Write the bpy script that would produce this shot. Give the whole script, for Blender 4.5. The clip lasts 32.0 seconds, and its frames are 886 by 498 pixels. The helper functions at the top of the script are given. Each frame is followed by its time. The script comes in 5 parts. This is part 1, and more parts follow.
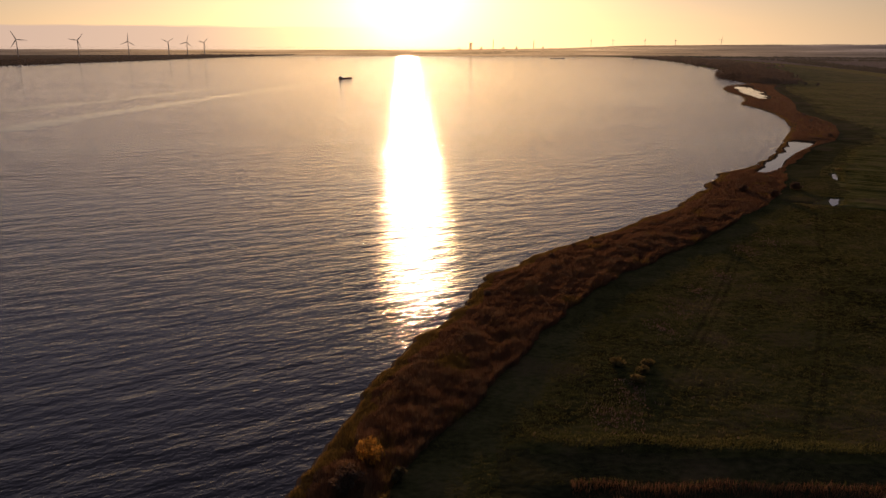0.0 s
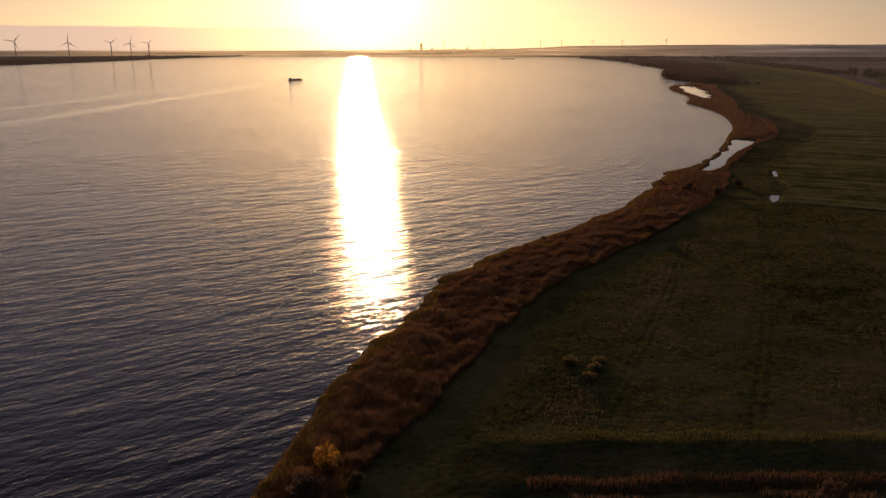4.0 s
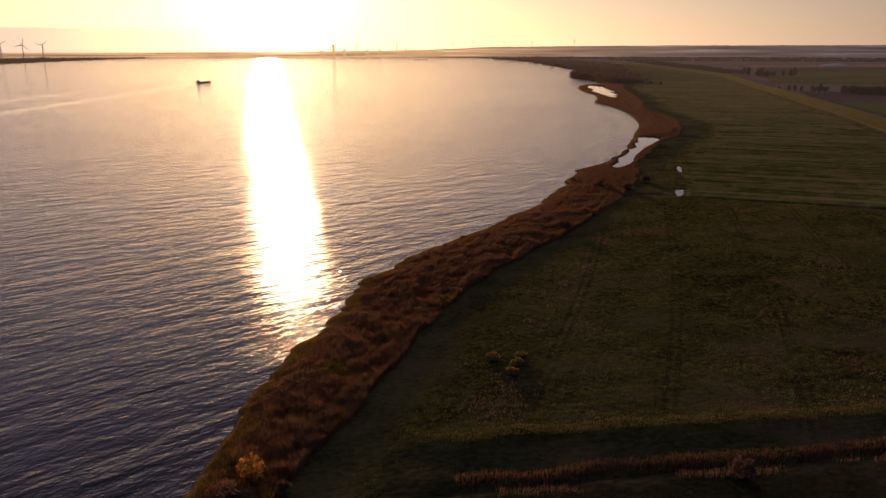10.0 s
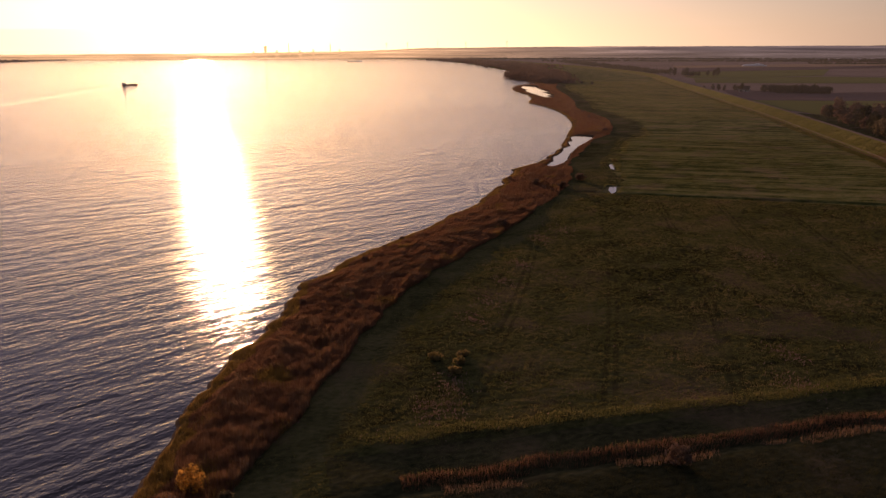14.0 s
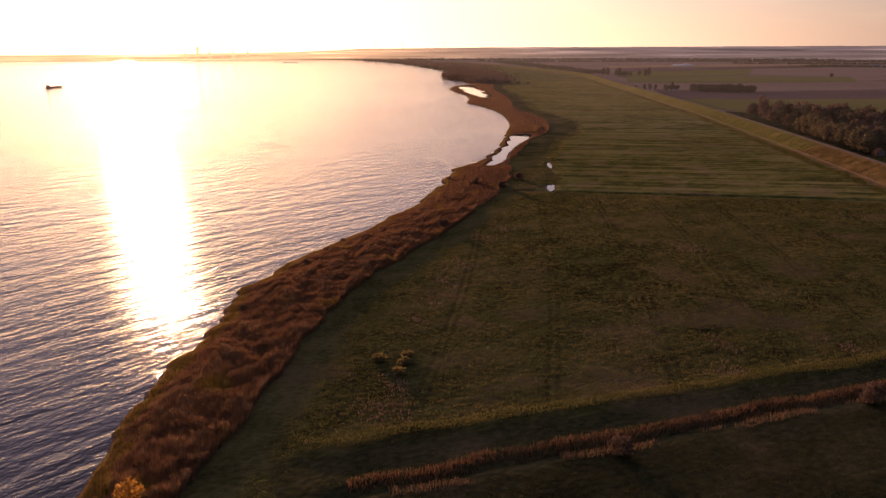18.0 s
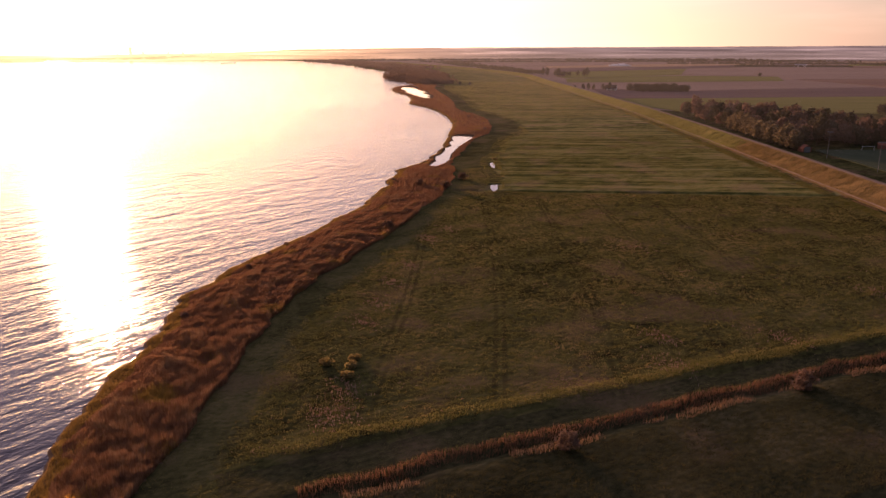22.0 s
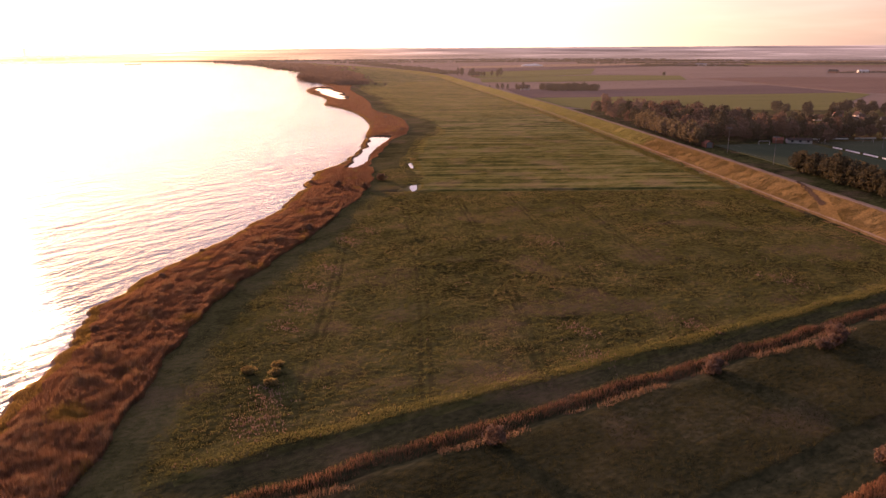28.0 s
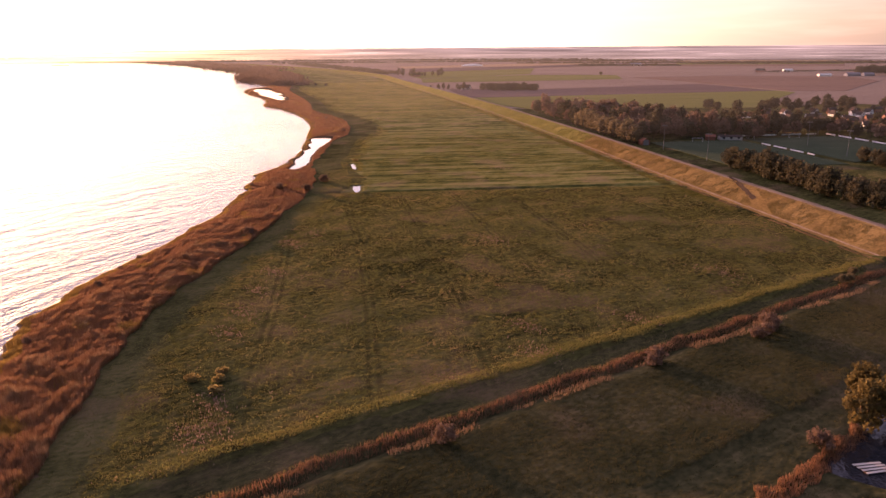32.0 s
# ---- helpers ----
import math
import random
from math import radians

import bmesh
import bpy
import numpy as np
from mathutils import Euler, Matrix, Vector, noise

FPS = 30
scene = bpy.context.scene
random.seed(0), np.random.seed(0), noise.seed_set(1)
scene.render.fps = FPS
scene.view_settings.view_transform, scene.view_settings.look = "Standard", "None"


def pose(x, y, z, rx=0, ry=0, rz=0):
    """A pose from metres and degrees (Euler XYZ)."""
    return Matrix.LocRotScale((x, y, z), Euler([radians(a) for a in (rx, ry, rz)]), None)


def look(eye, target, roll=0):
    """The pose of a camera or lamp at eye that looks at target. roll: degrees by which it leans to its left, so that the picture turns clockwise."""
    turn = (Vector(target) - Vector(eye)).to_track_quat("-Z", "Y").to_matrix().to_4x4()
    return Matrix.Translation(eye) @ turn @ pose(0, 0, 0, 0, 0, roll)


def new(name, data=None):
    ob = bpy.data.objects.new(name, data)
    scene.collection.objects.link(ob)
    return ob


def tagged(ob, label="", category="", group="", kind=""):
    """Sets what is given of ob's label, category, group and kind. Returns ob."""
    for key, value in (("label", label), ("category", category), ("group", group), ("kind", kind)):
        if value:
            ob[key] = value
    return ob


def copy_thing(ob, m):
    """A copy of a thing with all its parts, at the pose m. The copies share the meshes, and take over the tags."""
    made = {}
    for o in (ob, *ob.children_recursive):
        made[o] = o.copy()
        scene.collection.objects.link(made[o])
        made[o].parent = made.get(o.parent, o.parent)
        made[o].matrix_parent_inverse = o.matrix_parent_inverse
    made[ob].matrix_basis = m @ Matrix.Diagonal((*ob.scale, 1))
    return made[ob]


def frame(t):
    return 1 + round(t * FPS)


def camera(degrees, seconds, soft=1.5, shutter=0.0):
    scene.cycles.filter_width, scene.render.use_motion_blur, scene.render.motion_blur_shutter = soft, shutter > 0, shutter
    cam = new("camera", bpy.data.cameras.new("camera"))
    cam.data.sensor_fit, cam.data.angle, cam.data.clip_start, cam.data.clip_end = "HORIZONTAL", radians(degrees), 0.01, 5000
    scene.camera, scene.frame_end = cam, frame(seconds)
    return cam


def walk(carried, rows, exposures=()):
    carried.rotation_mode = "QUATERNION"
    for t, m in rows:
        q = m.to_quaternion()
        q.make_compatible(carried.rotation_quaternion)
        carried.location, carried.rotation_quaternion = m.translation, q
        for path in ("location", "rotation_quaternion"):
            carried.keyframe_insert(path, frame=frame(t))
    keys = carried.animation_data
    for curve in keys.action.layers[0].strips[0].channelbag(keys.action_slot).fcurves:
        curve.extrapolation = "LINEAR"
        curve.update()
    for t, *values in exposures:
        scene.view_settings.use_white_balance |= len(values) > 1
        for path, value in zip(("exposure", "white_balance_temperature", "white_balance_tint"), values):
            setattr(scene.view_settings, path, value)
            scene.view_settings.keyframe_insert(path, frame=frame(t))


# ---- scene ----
cam = camera(63.53, 32.0)
# seconds, eye, heading to the right of +y, pitch, roll
PATH = [
    (0, 0.00, -0.00, 60.00, 0.00, -15.88, 0.21),
    (1, 0.14, -0.24, 60.28, 0.90, -15.88, 0.17),
    (2, 0.22, -0.44, 60.50, 1.83, -15.87, 0.14),
    (3, 0.24, -0.59, 60.67, 2.78, -15.86, 0.12),
    (4, 0.22, -0.71, 60.80, 3.77, -15.84, 0.11),
    (5, 0.17, -0.79, 60.89, 4.79, -15.83, 0.10),
    (6, 0.11, -0.85, 60.95, 5.84, -15.81, 0.09),
    (7, 0.05, -0.89, 60.97, 6.94, -15.79, 0.09),
    (8, 0.00, -0.92, 60.96, 8.08, -15.77, 0.07),
    (9, -0.02, -0.93, 60.94, 9.26, -15.76, 0.06),
    (10, -0.03, -0.95, 60.90, 10.47, -15.74, 0.03),
    (11, -0.04, -0.96, 60.85, 11.72, -15.72, 0.01),
    (12, -0.05, -0.99, 60.81, 12.98, -15.69, -0.01),
    (13, -0.07, -1.02, 60.79, 14.25, -15.67, -0.03),
    (14, -0.10, -1.07, 60.78, 15.51, -15.65, -0.05),
    (15, -0.13, -1.10, 60.76, 16.76, -15.63, -0.06),
    (16, -0.15, -1.12, 60.74, 17.99, -15.62, -0.07),
    (17, -0.15, -1.13, 60.70, 19.18, -15.61, -0.08),
    (18, -0.14, -1.12, 60.67, 20.35, -15.60, -0.08),
    (19, -0.13, -1.12, 60.66, 21.50, -15.59, -0.08),
    (20, -0.13, -1.14, 60.71, 22.63, -15.59, -0.08),
    (21, -0.16, -1.18, 60.82, 23.77, -15.59, -0.09),
    (22, -0.21, -1.25, 60.97, 24.89, -15.58, -0.10),
    (23, -0.26, -1.31, 61.12, 26.01, -15.58, -0.12),
    (24, -0.32, -1.37, 61.22, 27.11, -15.57, -0.13),
    (25, -0.37, -1.40, 61.26, 28.20, -15.57, -0.15),
    (26, -0.42, -1.42, 61.23, 29.29, -15.57, -0.16),
    (27, -0.46, -1.42, 61.17, 30.37, -15.56, -0.17),
    (28, -0.51, -1.41, 61.09, 31.46, -15.56, -0.19),
    (29, -0.55, -1.40, 61.02, 32.57, -15.56, -0.20),
    (30, -0.60, -1.40, 60.97, 33.70, -15.56, -0.22),
    (31, -0.65, -1.42, 60.97, 34.86, -15.56, -0.23),
    (32, -0.71, -1.45, 61.04, 36.06, -15.56, -0.25),
]


def aim(x, y, z, heading, pitch, roll):
    h, p = radians(heading), radians(pitch)
    ahead = Vector((math.sin(h) * math.cos(p), math.cos(h) * math.cos(p), math.sin(p)))
    return look((x, y, z), Vector((x, y, z)) + 10 * ahead, roll)


EXPOSURES = [(0, 0.26, 6350, 18), (3, 0.3, 6350, 18), (6, 0.36, 6350, 19), (9, 0.52, 6350, 22), (13, 0.86, 6400, 28), (19, 1.64, 6700, 36), (23, 2.14, 6800, 39), (28, 2.55, 6780, 40), (32, 2.88, 6760, 40)]
walk(cam, [(t, aim(*rest)) for t, *rest in PATH], EXPOSURES)

# ---------------------------------------------------------------- light
SUN_AZ, SUN_EL = -2.7, 4.8          # degrees right of +y, degrees above the horizon
SUN_DIR = Vector((math.sin(radians(SUN_AZ)) * math.cos(radians(SUN_EL)), math.cos(radians(SUN_AZ)) * math.cos(radians(SUN_EL)), math.sin(radians(SUN_EL))))

world = bpy.data.worlds.new("evening_sky")
scene.world = world
world.use_nodes = True
wn, wl = world.node_tree.nodes, world.node_tree.links
wn.clear()


def wnode(kind, **values):
    n = wn.new(kind)
    for k, v in values.items():
        n.inputs[int(k[1:])].default_value = v
    return n


def wmath(op, a, b=None, clamp=False):
    n = wn.new("ShaderNodeMath")
    n.operation, n.use_clamp = op, clamp
    for i, v in enumerate((a, b)):
        if v is None:
            continue
        if isinstance(v, (int, float)):
            n.inputs[i].default_value = v
        else:
            wl.new(v, n.inputs[i])
    return n.outputs[0]


sky = wn.new("ShaderNodeTexSky")
sky.sky_type, sky.sun_disc = "NISHITA", False
sky.sun_elevation, sky.sun_rotation = radians(SUN_EL), radians(SUN_AZ)
sky.air_density, sky.dust_density, sky.ozone_density, sky.altitude = 1.0, 1.5, 2.0, 50
coord = wn.new("ShaderNodeTexCoord")
sep = wn.new("ShaderNodeSeparateXYZ")
wl.new(coord.outputs["Generated"], sep.inputs[0])
dotn = wn.new("ShaderNodeVectorMath")
dotn.operation = "DOT_PRODUCT"
wl.new(coord.outputs["Generated"], dotn.inputs[0])
dotn.inputs[1].default_value = SUN_DIR
toward = wmath("MAXIMUM", dotn.outputs["Value"], 0.0)
# the bright ring of hazy air round the low sun, a band of warm air along the horizon, and pale mauve air above it
ring = wmath("MULTIPLY", wmath("POWER", toward, 320.0), 0.95)
halo = wmath("MULTIPLY", wmath("POWER", toward, 40.0), 0.13)
front = wmath("POWER", wmath("MULTIPLY_ADD", dotn.outputs["Value"], 0.5), 7.5)
front.node.inputs[0].links[0].from_node.inputs[2].default_value = 0.5
low = wmath("POWER", 2.718, wmath("MULTIPLY", wmath("MAXIMUM", sep.outputs["Z"], 0.0), -12.0))
band = wmath("MULTIPLY", wmath("MULTIPLY", front, low), 0.70)
mauve = wmath("MULTIPLY", wmath("POWER", front, 0.5), 0.185)
high = wmath("MULTIPLY", mauve, wmath("MULTIPLY", wmath("SUBTRACT", sep.outputs["Z"], 0.09), 3.3, True))
glow = wn.new("ShaderNodeCombineXYZ")
for i, (kr, kh, kb, km, ku) in enumerate(((1.0, 1.0, 1.0, 1.0, 0.75), (0.88, 0.77, 0.71, 0.79, 0.68), (0.62, 0.38, 0.29, 0.86, 0.95))):
    airs = wmath("ADD", wmath("MULTIPLY", mauve, km), wmath("MULTIPLY", high, ku))
    wl.new(wmath("ADD", wmath("ADD", wmath("MULTIPLY", ring, kr), wmath("MULTIPLY", halo, kh)), wmath("ADD", wmath("MULTIPLY", band, kb), airs)), glow.inputs[i])
# a long low bank of grey cloud on the far side of the river, with a ragged top
stretch = wn.new("ShaderNodeMapping")
stretch.inputs["Scale"].default_value = (2.2, 2.2, 30.0)
wl.new(coord.outputs["Generated"], stretch.inputs[0])
cl = wn.new("ShaderNodeTexNoise")
cl.inputs["Scale"].default_value, cl.inputs["Detail"].default_value = 2.0, 6.0
wl.new(stretch.outputs[0], cl.inputs["Vector"])
top = wmath("ADD", 0.0245, wmath("MULTIPLY", wmath("SUBTRACT", cl.outputs["Fac"], 0.5), 0.014))
bank = wmath("MULTIPLY", wmath("SUBTRACT", top, sep.outputs["Z"]), 420.0, True)
leftward = wmath("MULTIPLY", wmath("SUBTRACT", -0.08, sep.outputs["X"]), 4.0, True)
bank = wmath("MULTIPLY", wmath("MULTIPLY", bank, leftward), 0.75)
skygain = wn.new("ShaderNodeVectorMath")
skygain.operation = "SCALE"
skygain.inputs["Scale"].default_value = 0.029
wl.new(sky.outputs[0], skygain.inputs[0])
both = wn.new("ShaderNodeVectorMath")
both.operation = "ADD"
wl.new(skygain.outputs[0], both.inputs[0])
wl.new(glow.outputs[0], both.inputs[1])
# thin high streaks of cloud
st2 = wn.new("ShaderNodeMapping")
st2.inputs["Scale"].default_value = (1.5, 1.5, 14.0)
st2.inputs["Rotation"].default_value = (0.0, 0.06, 0.3)
wl.new(coord.outputs["Generated"], st2.inputs[0])
cl2 = wn.new("ShaderNodeTexNoise")
cl2.inputs["Scale"].default_value, cl2.inputs["Detail"].default_value = 3.0, 7.0
wl.new(st2.outputs[0], cl2.inputs["Vector"])
streak = wmath("MULTIPLY", wmath("SUBTRACT", cl2.outputs["Fac"], 0.5), 0.35, True)
mixs = wn.new("ShaderNodeMix")
mixs.data_type = "RGBA"
wl.new(streak, mixs.inputs[0])
wl.new(both.outputs[0], mixs.inputs[6])
mixs.inputs[7].default_value = (0.55, 0.40, 0.30, 1)
mixc = wn.new("ShaderNodeMix")
mixc.data_type = "RGBA"
wl.new(bank, mixc.inputs[0])
wl.new(mixs.outputs[2], mixc.inputs[6])
mixc.inputs[7].default_value = (0.52, 0.38, 0.30, 1)
bg = wn.new("ShaderNodeBackground")
wl.new(mixc.outputs[2], bg.inputs[0])
bg.inputs[1].default_value = 1.0
wl.new(bg.outputs[0], wn.new("ShaderNodeOutputWorld").inputs[0])

sun = new("sun", bpy.data.lights.new("sun", "SUN"))
sun.data.energy, sun.data.angle, sun.data.color = 1.9, radians(0.6), (1.0, 0.55, 0.25)
sun.matrix_world = look(SUN_DIR * 100, (0, 0, 0))

# ---------------------------------------------------------------- materials


def mat(name, colours, scale=1.0, fine=8.0, rough=0.9, bump=0.3, island=0.0, metal=0.0, through_leaf=0.0, stretch=None, contrast=2.0, objrand=0.0, spec=0.0):
    """Colours blended by noise at two sizes; island and objrand vary each piece; through_leaf lets light pass a thin blade."""
    m = bpy.data.materials.new(name)
    m.use_nodes = True
    n, l = m.node_tree.nodes, m.node_tree.links
    b = n["Principled BSDF"]
    b.inputs["Roughness"].default_value, b.inputs["Metallic"].default_value = rough, metal
    b.inputs["Specular IOR Level"].default_value = spec
    tc = n.new("ShaderNodeTexCoord")
    src = tc.outputs["Object"]
    if stretch:
        mp = n.new("ShaderNodeMapping")
        mp.vector_type = "TEXTURE"
        mp.inputs["Scale"].default_value = stretch[:3]
        mp.inputs["Rotation"].default_value = (0, 0, radians(stretch[3]) if len(stretch) > 3 else 0)
        l.new(src, mp.inputs[0])
        src = mp.outputs[0]
    big, small = n.new("ShaderNodeTexNoise"), n.new("ShaderNodeTexNoise")
    for t, s, d in ((big, scale, 5.0), (small, fine, 4.0)):
        t.inputs["Scale"].default_value, t.inputs["Detail"].default_value = s, d
        l.new(src, t.inputs["Vector"])
    mix = n.new("ShaderNodeMath")
    mix.operation = "MULTIPLY_ADD"
    l.new(small.outputs["Fac"], mix.inputs[0])
    mix.inputs[1].default_value = 0.5
    half = n.new("ShaderNodeMath")
    half.operation = "MULTIPLY"
    l.new(big.outputs["Fac"], half.inputs[0])
    half.inputs[1].default_value = 0.5
    l.new(half.outputs[0], mix.inputs[2])
    fac = mix.outputs[0]
    spread = n.new("ShaderNodeMath")
    spread.operation, spread.use_clamp = "MULTIPLY_ADD", True
    l.new(fac, spread.inputs[0])
    spread.inputs[1].default_value, spread.inputs[2].default_value = contrast, 0.5 - 0.5 * contrast
    fac = spread.outputs[0]
    for amount, kind, out in ((island, "ShaderNodeNewGeometry", "Random Per Island"), (objrand, "ShaderNodeObjectInfo", "Random")):
        if amount:
            g = n.new(kind)
            a = n.new("ShaderNodeMix")
            a.inputs[0].default_value = amount
            l.new(fac, a.inputs[2])
            l.new(g.outputs[out], a.inputs[3])
            fac = a.outputs[0]
    ramp = n.new("ShaderNodeValToRGB")
    el = ramp.color_ramp.elements
    while len(el) < len(colours):
        el.new(0.5)
    for i, c in enumerate(colours):
        el[i].position, el[i].color = i / max(1, len(colours) - 1), (*c, 1)
    l.new(fac, ramp.inputs[0])
    l.new(ramp.outputs[0], b.inputs["Base Color"])
    if bump:
        bp = n.new("ShaderNodeBump")
        bp.inputs["Strength"].default_value, bp.inputs["Distance"].default_value = bump, 0.12 / fine
        l.new(small.outputs["Fac"], bp.inputs["Height"])
        l.new(bp.outputs[0], b.inputs["Normal"])
    if through_leaf:
        tr, ms = n.new("ShaderNodeBsdfTranslucent"), n.new("ShaderNodeMixShader")
        l.new(ramp.outputs[0], tr.inputs[0])
        ms.inputs[0].default_value = through_leaf
        l.new(b.outputs[0], ms.inputs[1])
        l.new(tr.outputs[0], ms.inputs[2])
        l.new(ms.outputs[0], n["Material Output"].inputs[0])
    return m


def water_mat(name, depth, wave, rough=0.05):
    m = bpy.data.materials.new(name)
    m.use_nodes = True
    n, l = m.node_tree.nodes, m.node_tree.links
    b = n["Principled BSDF"]
    b.inputs["Base Color"].default_value = (*depth, 1)
    b.inputs["Roughness"].default_value = rough
    b.inputs["IOR"].default_value = 1.33
    b.inputs["Specular IOR Level"].default_value = 0.33 if wave > 0.5 else 0.5
    tc = n.new("ShaderNodeTexCoord")
    total = None
    # wind waves: long crests, shorter chop across them, ripples on top
    for scale, sx, sy, turn, weight, detail in ((0.62, 2.8, 1.0, 27, 0.20, 1.5), (0.80, 2.4, 1.0, 8, 0.11, 1.5), (0.9, 2.2, 1.0, 48, 0.11, 1.5), (1.7, 1.6, 1.0, 24, 0.06, 2.0), (2.1, 1.2, 1.0, 100, 0.055, 2.0), (3.8, 1.3, 1.0, 14, 0.02, 2.0),
                                                (0.26, 3.0, 1.0, 30, 0.36, 1.0), (0.15, 2.6, 1.0, 18, 0.34, 1.0), (0.08, 2.6, 1.0, 28, 0.34, 1.0)):
        mp, tx = n.new("ShaderNodeMapping"), n.new("ShaderNodeTexNoise")
        mp.vector_type = "TEXTURE"
        mp.inputs["Rotation"].default_value, mp.inputs["Scale"].default_value = (0, 0, radians(turn)), (sx, sy, 1)
        l.new(tc.outputs["Object"], mp.inputs[0])
        l.new(mp.outputs[0], tx.inputs["Vector"])
        tx.inputs["Scale"].default_value, tx.inputs["Detail"].default_value = scale, detail
        ma = n.new("ShaderNodeMath")
        ma.operation = "MULTIPLY_ADD"
        l.new(tx.outputs["Fac"], ma.inputs[0])
        ma.inputs[1].default_value = weight
        if total is None:
            ma.inputs[2].default_value = 0.0
        else:
            l.new(total, ma.inputs[2])
        total = ma.outputs[0]
    bp = n.new("ShaderNodeBump")
    bp.inputs["Strength"].default_value, bp.inputs["Distance"].default_value = 1.0, wave if wave else 0.01
    l.new(total, bp.inputs["Height"])
    if wave:
        # slicks and gusts: long streaks where the wind roughs the water less or more
        mp, tx, mr = n.new("ShaderNodeMapping"), n.new("ShaderNodeTexNoise"), n.new("ShaderNodeMapRange")
        mp.vector_type = "TEXTURE"
        mp.inputs["Rotation"].default_value, mp.inputs["Scale"].default_value = (0, 0, radians(16)), (6, 1, 1)
        l.new(tc.outputs["Object"], mp.inputs[0])
        l.new(mp.outputs[0], tx.inputs["Vector"])
        tx.inputs["Scale"].default_value, tx.inputs["Detail"].default_value = 0.018, 6.0
        mr.inputs["From Min"].default_value, mr.inputs["From Max"].default_value = 0.32, 0.62
        mr.inputs["To Min"].default_value, mr.inputs["To Max"].default_value = 0.55, 1.0
        l.new(tx.outputs["Fac"], mr.inputs["Value"])
        l.new(mr.outputs[0], bp.inputs["Strength"])
    l.new(bp.outputs[0], b.inputs["Normal"])
    return m


M_WATER = water_mat("river_water", (0.016, 0.018, 0.022), 1.28, 0.07)
M_WAKE = water_mat("wake_water", (0.05, 0.05, 0.052), 0.22, 0.12)
M_POND = water_mat("still_water", (0.012, 0.012, 0.01), 0.0)
M_REED = mat("dry_reed", [(0.095, 0.049, 0.029), (0.20, 0.107, 0.058), (0.33, 0.19, 0.107)], 0.10, 0.6, island=0.6, bump=0, through_leaf=0.45)
M_REED_PALE = mat("pale_reed", [(0.13, 0.078, 0.045), (0.22, 0.14, 0.08), (0.34, 0.23, 0.14)], 0.2, 1.0, island=0.5, bump=0, through_leaf=0.4)
M_TUSSOCK = mat("tussock_grass", [(0.045, 0.05, 0.017), (0.09, 0.094, 0.028), (0.15, 0.138, 0.046), (0.21, 0.155, 0.075)], 0.04, 0.5, island=0.25, bump=0, through_leaf=0.55, contrast=3.4)
# yellow-green reed of the waterside, with the backlit rim put into its colour
M_SUN_RIM = mat("sun_rim_reed", [(0.12, 0.075, 0.022), (0.22, 0.145, 0.04), (0.34, 0.22, 0.07)], 0.12, 0.8, island=0.5, bump=0, through_leaf=0.5)
M_STRAW = mat("dry_dike_straw", [(0.085, 0.072, 0.03), (0.155, 0.122, 0.05), (0.25, 0.182, 0.085)], 0.07, 0.5, island=0.4, bump=0, through_leaf=0.45)
M_SWARD = mat("ridge_grass", [(0.07, 0.077, 0.025), (0.13, 0.128, 0.04), (0.20, 0.175, 0.07)], 0.1, 0.8, island=0.45, bump=0, through_leaf=0.55)
M_DEAD = mat("withered_weed", [(0.13, 0.08, 0.055), (0.24, 0.155, 0.115), (0.36, 0.26, 0.20)], 0.3, 1.0, island=0.6, bump=0, through_leaf=0.4)
# browner meadow grass, with shade and lens falloff darkened into its colour
M_SHADE_GRASS = mat("shade_toned_grass", [(0.028, 0.03, 0.012), (0.055, 0.056, 0.022), (0.09, 0.082, 0.034), (0.12, 0.092, 0.045)], 0.05, 0.6, island=0.3, bump=0, through_leaf=0.4, contrast=3.0)
M_DIKE = mat("dike_grass", [(0.085, 0.088, 0.022), (0.135, 0.128, 0.034), (0.19, 0.16, 0.055)], 0.04, 1.1, bump=0.5, contrast=3.0)
M_DIKE_DRY = mat("dry_dike_grass", [(0.095, 0.062, 0.026), (0.16, 0.108, 0.042), (0.23, 0.16, 0.07)], 0.06, 1.1, bump=0.5, contrast=3.0)
M_TRACK = mat("dusty_track", [(0.12, 0.085, 0.06), (0.20, 0.15, 0.11), (0.28, 0.22, 0.165)], 0.1, 1.2, bump=0.6)
M_DARK_RAMP = mat("dark_brown_ramp", [(0.035, 0.025, 0.018), (0.06, 0.043, 0.03), (0.09, 0.065, 0.045)], 0.2, 1.5, bump=0.6)
M_BARK = mat("bark", [(0.07, 0.045, 0.03), (0.15, 0.10, 0.07)], 2, 12, bump=0.6)
LEAF = {
    "rust": [(0.10, 0.066, 0.048), (0.165, 0.112, 0.08), (0.24, 0.168, 0.12)],
    "olive": [(0.075, 0.062, 0.036), (0.135, 0.112, 0.063), (0.21, 0.17, 0.10)],
    "dark": [(0.04, 0.039, 0.026), (0.072, 0.067, 0.042), (0.11, 0.095, 0.058)],
    "gold": [(0.22, 0.12, 0.03), (0.42, 0.23, 0.05), (0.55, 0.32, 0.08)],
    "straw": [(0.15, 0.12, 0.045), (0.22, 0.175, 0.07), (0.30, 0.235, 0.10)],
    "ochre": [(0.06, 0.05, 0.02), (0.11, 0.088, 0.034), (0.17, 0.13, 0.052)],
}
M_LEAF = {k: mat(k + "_leaves", c, 0.15, 0.9, island=0.55, bump=0, through_leaf=0.7 if k == "gold" else 0.55 if k in ("ochre", "straw") else 0.38, objrand=0.25) for k, c in LEAF.items()}
M_WALL = mat("brick_wall", [(0.20, 0.10, 0.07), (0.30, 0.16, 0.11), (0.36, 0.22, 0.16)], 0.3, 6, bump=0.2, objrand=0.4)
